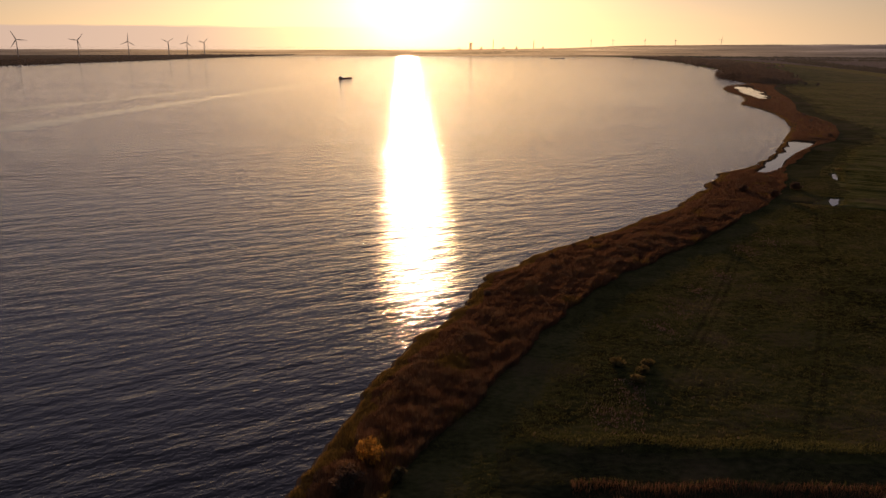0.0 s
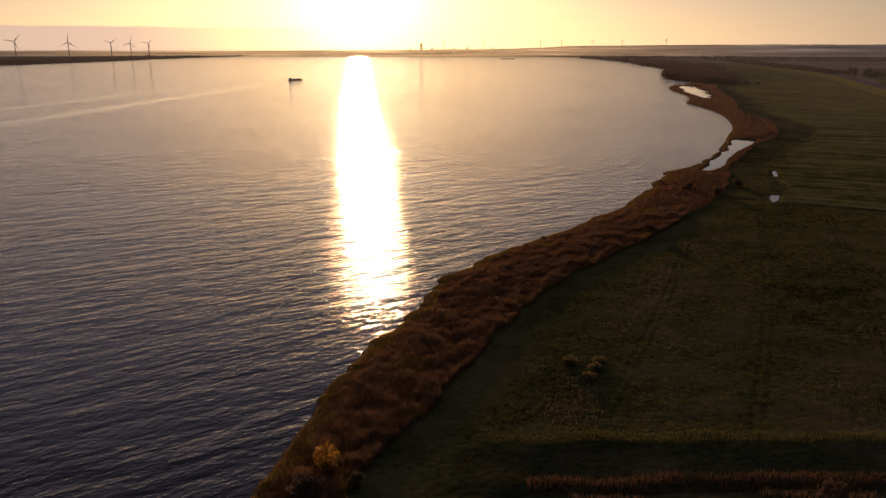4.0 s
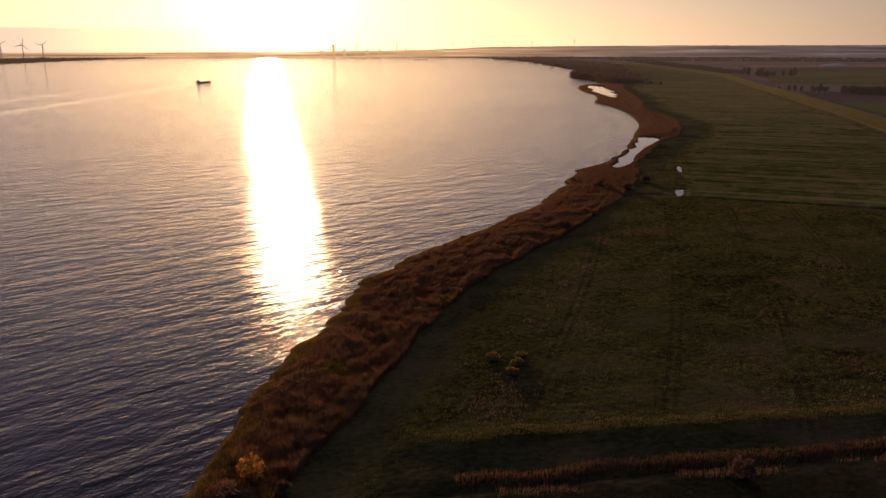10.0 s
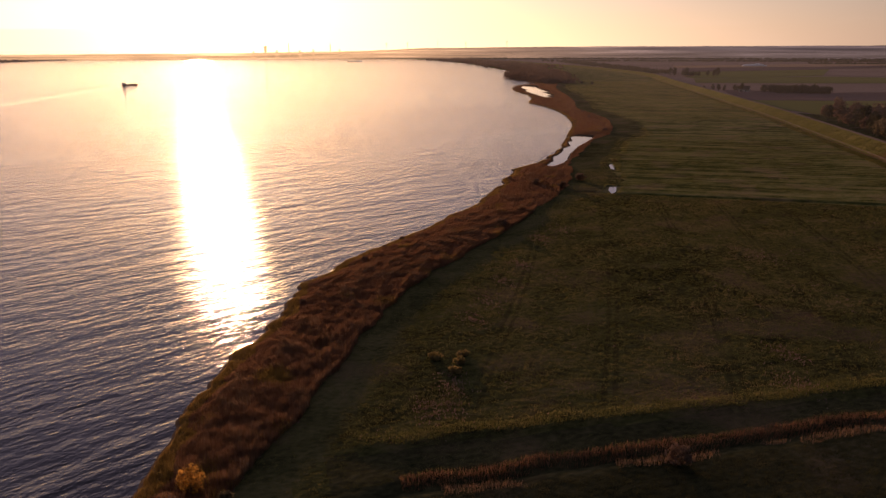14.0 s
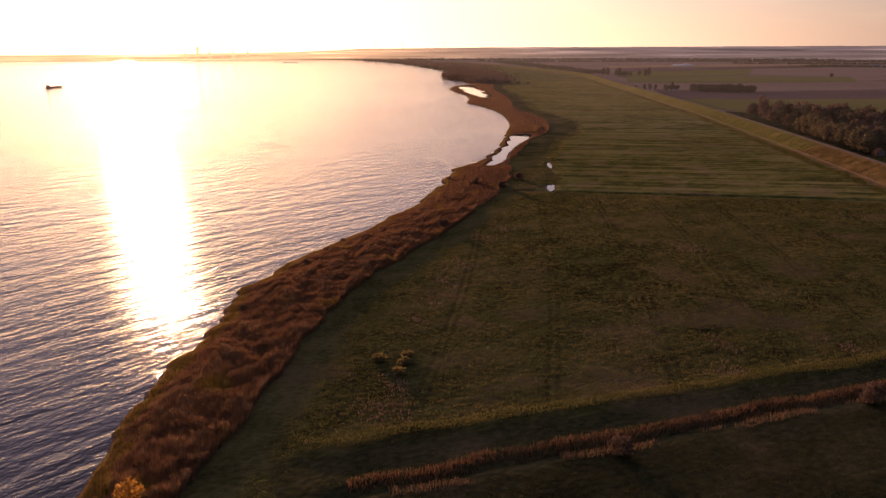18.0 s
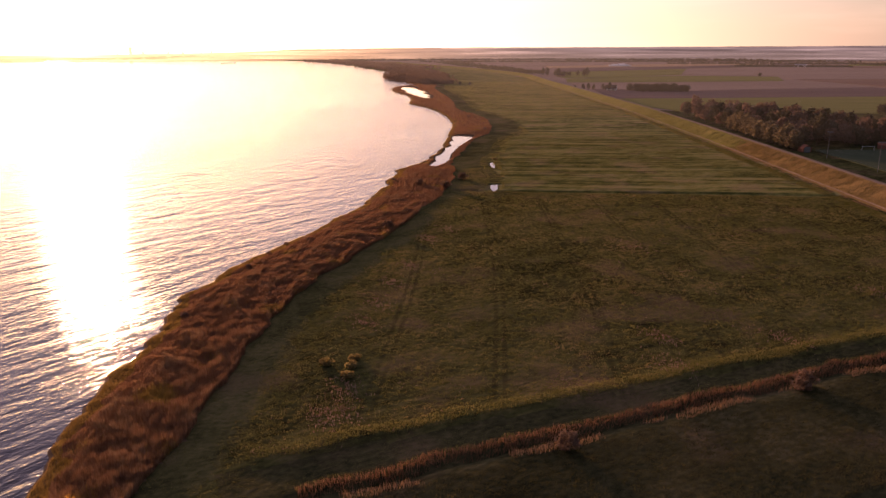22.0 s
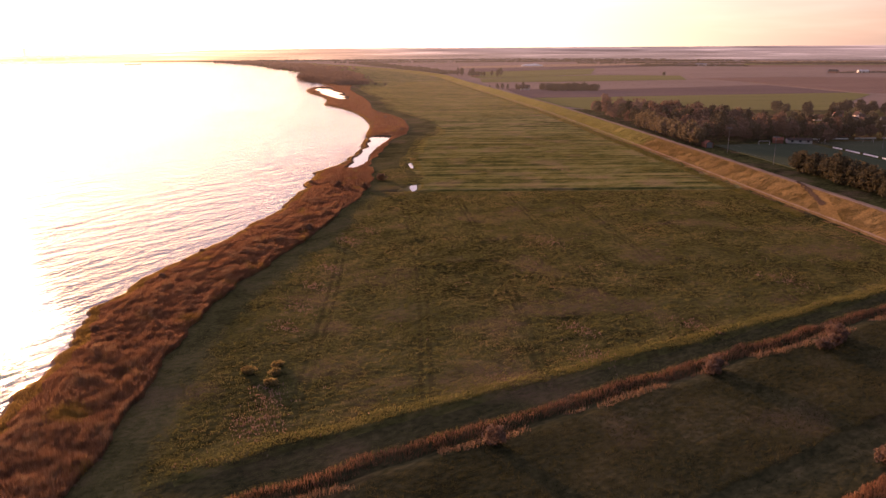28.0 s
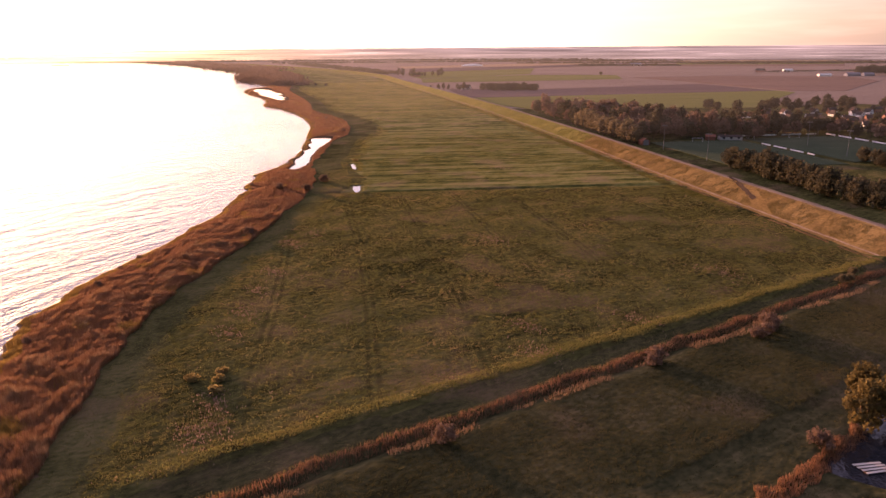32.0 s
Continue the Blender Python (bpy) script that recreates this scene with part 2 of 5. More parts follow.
M_WHITE = mat("white_paint", [(0.62, 0.60, 0.57), (0.78, 0.76, 0.73)], 0.5, 5, bump=0.05, rough=0.6)
M_ROOF = mat("roof_tiles", [(0.03, 0.03, 0.034), (0.055, 0.048, 0.046), (0.085, 0.055, 0.045)], 0.3, 5, bump=0.3, objrand=0.7, rough=0.7)
M_BLUE = mat("blue_grey_sheeting", [(0.13, 0.14, 0.17), (0.20, 0.21, 0.25)], 0.2, 2, bump=0.1, rough=0.5)
M_GLASS = mat("window_glass", [(0.02, 0.02, 0.025), (0.04, 0.04, 0.05)], 1, 4, bump=0, rough=0.1, spec=0.6)
M_STEEL = mat("galvanised_steel", [(0.35, 0.35, 0.36), (0.5, 0.5, 0.5)], 1, 8, bump=0, rough=0.45, metal=0.6)
M_TURF = mat("sports_turf", [(0.042, 0.056, 0.034), (0.054, 0.07, 0.042), (0.068, 0.084, 0.05)], 0.05, 0.5, bump=0.3)
M_LINE = mat("worn_chalk", [(0.10, 0.12, 0.09), (0.17, 0.18, 0.15)], 0.5, 4, bump=0)
M_DARKSTEEL = mat("grey_paint", [(0.16, 0.15, 0.15), (0.24, 0.23, 0.22)], 0.5, 4, bump=0, rough=0.5)
M_PALE = mat("weathered_pale_grey", [(0.42, 0.38, 0.35), (0.55, 0.50, 0.46)], 0.02, 0.3, bump=0, rough=0.7)
M_SHIPRED = mat("faded_red_paint", [(0.80, 0.24, 0.11), (0.9, 0.36, 0.18)], 0.5, 4, bump=0.1, rough=0.7)
M_RED = mat("rust_red_paint", [(0.20, 0.085, 0.055), (0.28, 0.12, 0.08)], 0.5, 4, bump=0.1, rough=0.6)
FIELD = {
    "plough": [(0.07, 0.051, 0.05), (0.11, 0.08, 0.077), (0.15, 0.11, 0.104)],
    "stubble": [(0.135, 0.104, 0.088), (0.19, 0.147, 0.122), (0.24, 0.188, 0.155)],
    "pasture": [(0.085, 0.095, 0.028), (0.13, 0.135, 0.045), (0.175, 0.165, 0.07)],
    "brown": [(0.11, 0.074, 0.06), (0.16, 0.108, 0.086), (0.205, 0.145, 0.115)],
    "ochre": [(0.20, 0.14, 0.09), (0.27, 0.195, 0.125), (0.33, 0.245, 0.16)],
}
M_FIELD = {k: mat(k + "_field", c, 0.004, 0.06, bump=0.3, stretch=(12, 1, 1, -27)) for k, c in FIELD.items()}

# ---------------------------------------------------------------- tools for meshes


def raw(name, verts, faces, material, parent=None, label=""):
    """One mesh object from arrays of places and of faces (all with the same number of corners)."""
    verts, faces = np.asarray(verts, np.float32).reshape(-1, 3), np.asarray(faces, np.int32)
    me = bpy.data.meshes.new(name)
    k = faces.shape[1]
    me.vertices.add(len(verts)), me.loops.add(faces.size), me.polygons.add(len(faces))
    me.vertices.foreach_set("co", verts.ravel())
    me.loops.foreach_set("vertex_index", faces.ravel())
    me.polygons.foreach_set("loop_start", np.arange(len(faces), dtype=np.int32) * k)
    me.update(calc_edges=True)
    for m in material if isinstance(material, (list, tuple)) else [material]:
        me.materials.append(m)
    ob = new(name, me)
    if parent:
        ob.parent = parent
    if label:
        tagged(ob, label)
    return ob


def part(name, bm, material, parent=None, label=""):
    me = bpy.data.meshes.new(name)
    bm.to_mesh(me)
    bm.free()
    me.materials.append(material)
    ob = new(name, me)
    if parent:
        ob.parent = parent
    if label:
        tagged(ob, label)
    return ob


def base(name, x=0, y=0, z=0, rz=0, **tags):
    ob = new(name)
    ob.matrix_basis = pose(x, y, z, 0, 0, rz)
    return tagged(ob, **tags)


def box(bm, x0, y0, z0, x1, y1, z1, bevel=0.0):
    m = Matrix.LocRotScale(((x0 + x1) / 2, (y0 + y1) / 2, (z0 + z1) / 2), None, (x1 - x0, y1 - y0, z1 - z0))
    made = bmesh.ops.create_cube(bm, size=1, matrix=m)
    if bevel:
        edges = {e for v in made["verts"] for e in v.link_edges}
        bmesh.ops.bevel(bm, geom=list(edges), offset=bevel, segments=1, affect="EDGES")
    return bm


def rod(bm, a, b, r0, r1, sides=8):
    a, b = Vector(a), Vector(b)
    m = Matrix.Translation((a + b) / 2) @ (b - a).to_track_quat("Z", "Y").to_matrix().to_4x4()
    bmesh.ops.create_cone(bm, cap_ends=True, segments=sides, radius1=r0, radius2=r1, depth=(b - a).length, matrix=m)
    return bm


def curve_through(points, n):
    """A smooth line (Catmull-Rom) through a few control points."""
    p = np.array(points, float)
    p = np.vstack([2 * p[0] - p[1], p, 2 * p[-1] - p[-2]])
    out = []
    for i in range(1, len(p) - 2):
        t = np.linspace(0, 1, n, endpoint=False)[:, None]
        a, b, c, d = p[i - 1], p[i], p[i + 1], p[i + 2]
        out.append(0.5 * (2 * b + (c - a) * t + (2 * a - 5 * b + 4 * c - d) * t**2 + (3 * b - a - 3 * c + d) * t**3))
    return np.vstack(out + [p[-2:-1]])


def wobble(x, y, size, seed=0):
    """Smooth noise from -1 to 1 over the plan, from summed waves."""
    r = np.random.RandomState(seed)
    v = 0
    for k in range(7):
        a, f, ph = r.uniform(0, 6.28), (0.6 + 0.25 * k) * 6.28 / size, r.uniform(0, 6.28)
        v = v + np.sin((x * np.cos(a) + y * np.sin(a)) * f + ph + 1.3 * np.sin((x * np.sin(a) - y * np.cos(a)) * f * 0.7 + ph * 2))
    return v / 4.0


def smooth(a, b, v):
    t = np.clip((v - a) / (b - a), 0, 1)
    return t * t * (3 - 2 * t)

# ---------------------------------------------------------------- the lie of the land
SHORE = curve_through([(-60, -900), (-45, -200), (-30, 40), (-19, 88), (-10, 125), (-4, 138), (5, 157), (10, 175), (18, 189), (33, 208), (52, 228), (80, 258), (113, 303),
                       (124, 325), (142, 352), (160, 367), (195, 418), (243, 508), (267, 553), (301, 648), (316, 720), (322, 785), (352, 850), (377, 928), (386, 985), (406, 1057), (427, 1113), (456, 1165), (520, 1240),
                       (546, 1465), (640, 1700), (726, 1936), (825, 2479), (930, 3093), (975, 3587), (1000, 4000), (900, 4400), (560, 4700)], 12)
REED_IN = curve_through([(-40, -900), (-30, -200), (-16, 40), (-8, 82), (-2, 98), (6, 111), (12, 124), (20, 138), (28, 153), (40, 173), (64, 200), (86, 225), (142, 296), (171, 356),
                         (190, 383), (228, 440), (262, 480), (303, 560), (319, 617), (335, 687), (395, 830), (475, 1053), (560, 1241), (640, 1500)], 12)
DIKE = curve_through([(16, -347), (154, -80), (241, 91), (290, 185), (343, 287), (375, 349), (438, 474), (511, 624), (724, 1092), (922, 1541), (1060, 2100), (1150, 2700), (1250, 3300)], 14)
ALONG, ACROSS = np.array((0.459, 0.888)), np.array((0.888, -0.459))   # with the dike, and away from the river


def pq(p, q):
    """A place by its distance across (p) and along (q) the line of the dike."""
    return p * ACROSS + q * ALONG


def line_x(line, y):
    order = np.argsort(line[:, 1])
    return np.interp(y, line[order, 1], line[order, 0])


def off_line(line, x, y):
    """The distance to the right of a line that runs away from the camera."""
    lx, slope = line_x(line, y), (line_x(line, y + 2) - line_x(line, y - 2)) / 4
    return (x - lx) / np.sqrt(1 + slope**2)


def ragged(y, x=0):
    return 0.9 * wobble(x * 0, y, 11, 3) + 1.3 * wobble(x * 0, y, 37, 4)


def ridge_y(x):
    return 97.5 - 0.062 * (x - 16)


def ditch_y(x):
    return 86.2 - 0.035 * np.maximum(x - 20, 0) + 0.7 * wobble(x, 0 * x, 34, 9)


PONDS = {
    "bank_pond": [(224, 466), (232.6, 473), (241, 467), (232.5, 452), (217, 432), (206, 418), (196, 403), (184, 385), (177, 371), (166, 355), (156, 346), (154, 349), (160, 358), (166, 366), (172, 380), (183, 393), (194, 413), (202, 421), (210, 440), (215, 445)],
    "spit_pond": [(441, 1113), (462, 1150), (486, 1170), (474, 1120), (455, 1080), (439, 1015), (438, 998), (424, 960), (412, 935), (408, 912), (381, 852), (373, 861), (381, 897), (389, 935), (398, 985), (408, 1010), (422, 1057)],
    "pool": [(187, 341.5), (190.5, 344.9), (190, 341.9), (182.3, 327), (182.3, 330.5)],
    "puddle": [(153.7, 279.7), (157, 285), (160.5, 284.5), (154.6, 274.3), (150.6, 271)],
    "far_pool": [(444, 909), (453, 925), (450, 913), (433, 881)],
}
POND_LEVEL = {"bank_pond": 0.25, "spit_pond": 0.25, "pool": 0.72, "puddle": 0.72, "far_pool": 0.5}


def in_poly(poly, x, y):
    inside = np.zeros(np.shape(x), bool)
    for (x0, y0), (x1, y1) in zip(poly, poly[1:] + poly[:1]):
        cross = (y0 > y) != (y1 > y)
        with np.errstate(divide="ignore", invalid="ignore"):
            inside ^= cross & (x < (x1 - x0) * (y - y0) / ((y1 - y0) or 1e-9) + x0)
    return inside


def reach_most(reach):
    return float(np.max(reach)) if np.size(reach) else 0.0


def near_pond(x, y, reach, names=tuple(PONDS)):
    """Whether a place lies in a pond or within reach of its edge."""
    hit = np.zeros(np.shape(x), bool)
    for poly in (PONDS[n] for n in names):
        px_, py_ = [p[0] for p in poly], [p[1] for p in poly]
        sel = (x > min(px_) - reach_most(reach)) & (x < max(px_) + reach_most(reach)) & (y > min(py_) - reach_most(reach)) & (y < max(py_) + reach_most(reach))
        if not sel.any():
            continue
        u, v = x[sel], y[sel]
        far = reach[sel] if np.ndim(reach) else reach
        got = in_poly(poly, u, v)
        for (x0, y0), (x1, y1) in zip(poly, poly[1:] + poly[:1]):
            d = np.hypot(x1 - x0, y1 - y0)
            t = np.clip(((u - x0) * (x1 - x0) + (v - y0) * (y1 - y0)) / d**2, 0, 1)
            got |= np.hypot(u - x0 - t * (x1 - x0), v - y0 - t * (y1 - y0)) < far
        hit[sel] |= got
    return hit


MEADOW_DITCHES = [(307, 1.5, 1.2), (345, 0.8, 0.3), (372, 0.8, 0.25), (410, 0.8, 0.3), (455, 1.0, 0.35), (520, 1.4, 0.7), (640, 2.2, 0.9), (815, 2.8, 1.0), (1010, 2.5, 0.8)]


def land(x, y):
    """Height of the ground over the river's level."""
    d = off_line(SHORE, x, y) + ragged(y)
    k = off_line(DIKE, x, y)
    h = -2.0 + 2.5 * smooth(-7, 1.0, d) + 0.5 * smooth(0.5, 14, d)
    h = h + (0.025 * wobble(x, y, 5, 11) + 0.06 * wobble(x, y, 31, 12)) * smooth(2, 8, d)
    q = x * ALONG[0] + y * ALONG[1] + 0.05 * (x * ACROSS[0] + y * ACROSS[1]) - 4 + 0.5 * wobble(x, y, 60, 5)
    field = smooth(2, 6, off_line(REED_IN, x, y)) * (k < -10)
    for at, half, deep in MEADOW_DITCHES:
        h = h - deep * np.exp(-(((q - at) / half) ** 2)) * field
    h = h + 0.05 * np.sin(q * 6.28 / 9.5) * field * smooth(306, 318, q)
    # the bank that ends the rough pasture, and the reedy ditch below it
    s = y - ridge_y(x) - 0.6 * wobble(x, y, 22, 7)
    on = smooth(8, 22, x) * (k < -6)
    h = h + on * (0.65 + 0.15 * wobble(x, y, 26, 8)) * np.where(s > 0, np.exp(-((s / 4.0) ** 2)), np.exp(-((s / 1.9) ** 2)))
    t = y - ditch_y(x)
    h = h - on * 0.9 * np.exp(-(((t + 1.2) / 1.1) ** 2))
    # a step down to the wet corner by the creek, with a small ditch along it
    wet = smooth(70, 84, x) * (k < -10)
    h = h - wet * (0.45 * smooth(53.5, 51.5, y) + 0.4 * np.exp(-(((y - 52.6 - 0.3 * wobble(x, y, 14, 13)) / 0.7) ** 2)))
    # the creek and its jetty
    h = h - 1.3 * smooth(0, 4, x - 100 + 0.35 * (y - 38)) * smooth(45, 39, y - 0.1 * (x - 106)) * (k < -10)
    h = np.where(k > 0, 0.35 + 0.12 * wobble(x, y, 40, 2), h)
    far = smooth(900, 1500, y)
    h = h * (1 - 0.5 * far * (d > 5))
    for name in PONDS:
        h = np.where(near_pond(x, y, 1.5, (name,)), np.minimum(h, POND_LEVEL[name] - 0.1), h)
    return h


def axis(lo, hi, step, first, last):
    mid = np.arange(lo, hi, step)
    up, down, s = [mid[-1]], [mid[0]], step
    while up[-1] < last:
        s = min(s * 1.07, 90)
        up.append(up[-1] + s)
    s = step
    while down[-1] > first:
        s = min(s * 1.12, 120)
        down.append(down[-1] - s)
    return np.array(down[:0:-1] + list(mid) + up[1:])


gx, gy = axis(-40, 300, 1.3, -900, 4700), axis(30, 420, 1.3, -700, 4750)
XX, YY = np.meshgrid(gx, gy)
ZZ = land(XX, YY)
nx, ny = len(gx), len(gy)
idx = np.arange(nx * ny).reshape(ny, nx)
quads = np.stack([idx[:-1, :-1], idx[:-1, 1:], idx[1:, 1:], idx[1:, :-1]], -1).reshape(-1, 4)


def pasture_mat(name, colours, patch, track, hump, deep, stripes=0.0):
    """Rough grazed turf: colour at three sizes, withered patches, faint wheel marks with the line of the dike, and humps."""
    m = bpy.data.materials.new(name)
    m.use_nodes = True
    n, l = m.node_tree.nodes, m.node_tree.links
    b = n["Principled BSDF"]
    b.inputs["Roughness"].default_value, b.inputs["Specular IOR Level"].default_value = 0.95, 0.0
    tc = n.new("ShaderNodeTexCoord")

    def calc(op, x, y=0.0, z=0.0, clamp=False):
        k = n.new("ShaderNodeMath")
        k.operation, k.use_clamp = op, clamp
        for s_, v in zip(k.inputs, (x, y, z)):
            if isinstance(v, (int, float)):
                s_.default_value = v
            else:
                l.new(v, s_)
        return k.outputs[0]

    def noise(scale, detail=4.0, stretch=(1, 1), turn=0.0):
        mp, t = n.new("ShaderNodeMapping"), n.new("ShaderNodeTexNoise")
        mp.vector_type = "TEXTURE"
        mp.inputs["Scale"].default_value, mp.inputs["Rotation"].default_value = (*stretch, 1), (0, 0, radians(turn))
        t.inputs["Scale"].default_value, t.inputs["Detail"].default_value = scale, detail
        l.new(tc.outputs["Object"], mp.inputs[0]), l.new(mp.outputs[0], t.inputs["Vector"])
        return t.outputs["Fac"]

    def blend(fac, a, c):
        k = n.new("ShaderNodeMix")
        k.data_type = "RGBA"
        l.new(fac, k.inputs[0]), l.new(a, k.inputs[6])
        k.inputs[7].default_value = (*c, 1)
        return k.outputs[2]

    wide, mid, fine = noise(0.022), noise(0.13, 5.0, (1.8, 1), 10), noise(hump, 4.0, (1.7, 1), 0)
    grain = noise(3.2, 3.0)
    fac = calc("ADD", calc("MULTIPLY", wide, 0.9), calc("ADD", calc("MULTIPLY", mid, 1.1), calc("MULTIPLY", fine, 1.2)))
    if stripes:
        fac = calc("ADD", fac, calc("MULTIPLY", calc("SUBTRACT", noise(0.22, 3.0, (22, 1), -28.5), 0.5), stripes))
    fac = calc("MULTIPLY_ADD", fac, 1.35, -1.66, True)
    ramp = n.new("ShaderNodeValToRGB")
    el = ramp.color_ramp.elements
    while len(el) < len(colours):
        el.new(0.5)
    for i, c in enumerate(colours):
        el[i].position, el[i].color = i / (len(colours) - 1), (*c, 1)
    l.new(fac, ramp.inputs[0])
    dry = calc("MULTIPLY", calc("MULTIPLY_ADD", noise(0.045, 5.0), 9.0, -4.9, True), calc("MULTIPLY_ADD", grain, 3.0, -1.0, True))
    col = blend(calc("MULTIPLY", dry, 0.9), ramp.outputs[0], patch)
    if track:
        dot = n.new("ShaderNodeVectorMath")
        dot.operation = "DOT_PRODUCT"
        l.new(tc.outputs["Object"], dot.inputs[0])
        dot.inputs[1].default_value = (ACROSS[0], ACROSS[1], 0)
        run = n.new("ShaderNodeVectorMath")
        run.operation = "DOT_PRODUCT"
        l.new(tc.outputs["Object"], run.inputs[0])
        run.inputs[1].default_value = (ALONG[0] / 40, ALONG[1] / 40, 0)
        p = calc("FLOORED_MODULO", calc("MULTIPLY_ADD", calc("SINE", run.outputs["Value"]), 1.5, dot.outputs["Value"]), 23.0)
        gap = calc("MINIMUM", calc("ABSOLUTE", calc("SUBTRACT", p, 5.0)), calc("ABSOLUTE", calc("SUBTRACT", p, 6.9)))
        mark = calc("MULTIPLY", calc("MULTIPLY_ADD", gap, -2.2, 1.6, True), calc("MULTIPLY_ADD", noise(0.02, 3.0), 5.0, -1.7, True))
        col = blend(calc("MULTIPLY", mark, 0.4), col, track)
    l.new(col, b.inputs["Base Color"])
    bp = n.new("ShaderNodeBump")
    bp.inputs["Strength"].default_value, bp.inputs["Distance"].default_value = 1.0, deep
    l.new(calc("ADD", fine, calc("MULTIPLY", grain, 0.22)), bp.inputs["Height"])
    l.new(bp.outputs[0], b.inputs["Normal"])
    return m


M_GROUND = pasture_mat("rough_pasture_turf", [(0.02, 0.02, 0.009), (0.042, 0.044, 0.016), (0.072, 0.072, 0.025), (0.115, 0.10, 0.04)], (0.15, 0.10, 0.062), (0.022, 0.02, 0.010), 0.85, 0.45)
# turf below the bank, its colour darkened in place of shade
M_SHADE_TURF = pasture_mat("shade_toned_turf", [(0.019, 0.02, 0.010), (0.036, 0.037, 0.017), (0.058, 0.055, 0.025), (0.09, 0.076, 0.038)], (0.11, 0.075, 0.045), None, 1.1, 0.2)
M_STRIP = pasture_mat("mown_turf", [(0.032, 0.033, 0.014), (0.056, 0.056, 0.022), (0.085, 0.08, 0.033), (0.115, 0.098, 0.045)], (0.13, 0.09, 0.055), None, 1.3, 0.16)
M_REEDBED = mat("reed_litter", [(0.06, 0.042, 0.026), (0.10, 0.07, 0.045), (0.15, 0.11, 0.07)], 0.1, 0.9, bump=0.8)
M_FURROW = pasture_mat("striped_pasture", [(0.045, 0.052, 0.017), (0.095, 0.10, 0.03), (0.155, 0.15, 0.046), (0.215, 0.19, 0.075)], (0.24, 0.165, 0.10), None, 0.5, 0.35, 2.6)
M_POLDER = mat("polder_soil", FIELD["stubble"], 0.003, 0.05, bump=0.3, stretch=(12, 1, 1, -27))
ground = raw("ground", np.stack([XX, YY, ZZ], -1), quads, [M_GROUND, M_STRIP, M_REEDBED, M_FURROW, M_POLDER, M_SHADE_TURF])
tagged(ground, "low riverside land with rough autumn pasture and fields", "ground", kind="structure")
cx, cy = XX.ravel()[quads].mean(1), YY.ravel()[quads].mean(1)
rin, kdk = off_line(REED_IN, cx, cy) + ragged(cy) * 0.7, off_line(DIKE, cx, cy)
cq = cx * ALONG[0] + cy * ALONG[1] + 0.05 * (cx * ACROSS[0] + cy * ACROSS[1]) - 4
slot = np.where(cq > 307, 3, 0)
strip = 9 + 3 * smooth(60, 160, cx) + 1.2 * wobble(cx, cy, 30, 31)
slot = np.where(rin < strip * (1 + 0.9 * smooth(300, 330, cq)), 1, slot)
slot = np.where((cy < ridge_y(cx) - 2) & (cx > 8), 5, slot)
slot = np.where(rin < 0, 2, slot)
slot = np.where(kdk > 0, np.where((cq < 760) & (cx * ACROSS[0] + cy * ACROSS[1] < 620), 0, 4), slot)
ground.data.polygons.foreach_set("material_index", slot.astype(np.int32))
ground.data.polygons.foreach_set("use_smooth", np.ones(len(quads), bool))

river = raw("river", [(-4800, -900, 0), (1800, -900, 0), (1800, 4900, 0), (-4800, 4900, 0)], [(0, 1, 2, 3)], M_WATER)
tagged(river, "wide tidal river with small wind waves", "river", kind="structure")


def sheet(name, poly, z, material, label, category, ragged_by=0.0):
    """A level polygon with a low rim, slightly proud of the ground; ragged_by breaks up its edge."""
    bm = bmesh.new()
    pts = np.array(poly, float)
    if ragged_by:
        pts = np.vstack([np.linspace(a, b, 7)[:-1] for a, b in zip(pts, np.roll(pts, -1, 0))])
        pts = pts + ragged_by * np.stack([wobble(pts[:, 0], pts[:, 1], 7, 15), wobble(pts[:, 0], pts[:, 1], 7, 16)], -1)
    topv = [bm.verts.new((x, y, z)) for x, y in pts]
    low = [bm.verts.new((x, y, z - 0.3)) for x, y in pts]
    bm.faces.new(topv)
    for i in range(len(pts)):
        j = (i + 1) % len(pts)
        bm.faces.new((topv[i], low[i], low[j], topv[j]))
    bmesh.ops.recalc_face_normals(bm, faces=bm.faces)
    if bm.faces[0:1] and sum(f.normal.z * f.calc_area() for f in bm.faces) < 0:
        bmesh.ops.reverse_faces(bm, faces=bm.faces)
    return tagged(part(name, bm, material), label, category, kind="structure")


for name, poly in PONDS.items():
    sheet(name, poly, POND_LEVEL[name], M_POND, "still shallow pool mirroring the evening sky", "pond", 1.6 if name == "spit_pond" else 0.7 if name == "bank_pond" else 0.25)

# the dike: a long earth bank, dry orange grass on the near stretch and greener further on
k = np.arange(len(DIKE))
tang = np.gradient(DIKE, axis=0)
tang /= np.linalg.norm(tang, axis=1, keepdims=True)
side = np.stack([tang[:, 1], -tang[:, 0]], -1)
PROFILE = [(-17, 0.5), (-15, 0.95), (-13.2, 1.3), (-12.4, 1.45), (-7, 4.0), (-2.2, 6.1), (-1.6, 6.25), (1.6, 6.3), (2.2, 6.15), (8, 3.4), (14, 0.8), (17, 0.2)]
dv, df, dm = [], [], []
fine_s = np.linspace(0, len(DIKE) - 1, 900)
cxy = np.stack([np.interp(fine_s, k, DIKE[:, i]) for i in (0, 1)], -1)
csd = np.stack([np.interp(fine_s, k, side[:, i]) for i in (0, 1)], -1)
for i in range(len(cxy)):
    for o, z in PROFILE:
        w = 0.0 if abs(o) < 2 else 0.35
        p = cxy[i] + csd[i] * (o + w * float(wobble(cxy[i][0] * 1.0, cxy[i][1] + o * 5, 18, 21)))
        dv.append((p[0], p[1], z + 0.08 * float(wobble(p[0], p[1], 9, 22))))
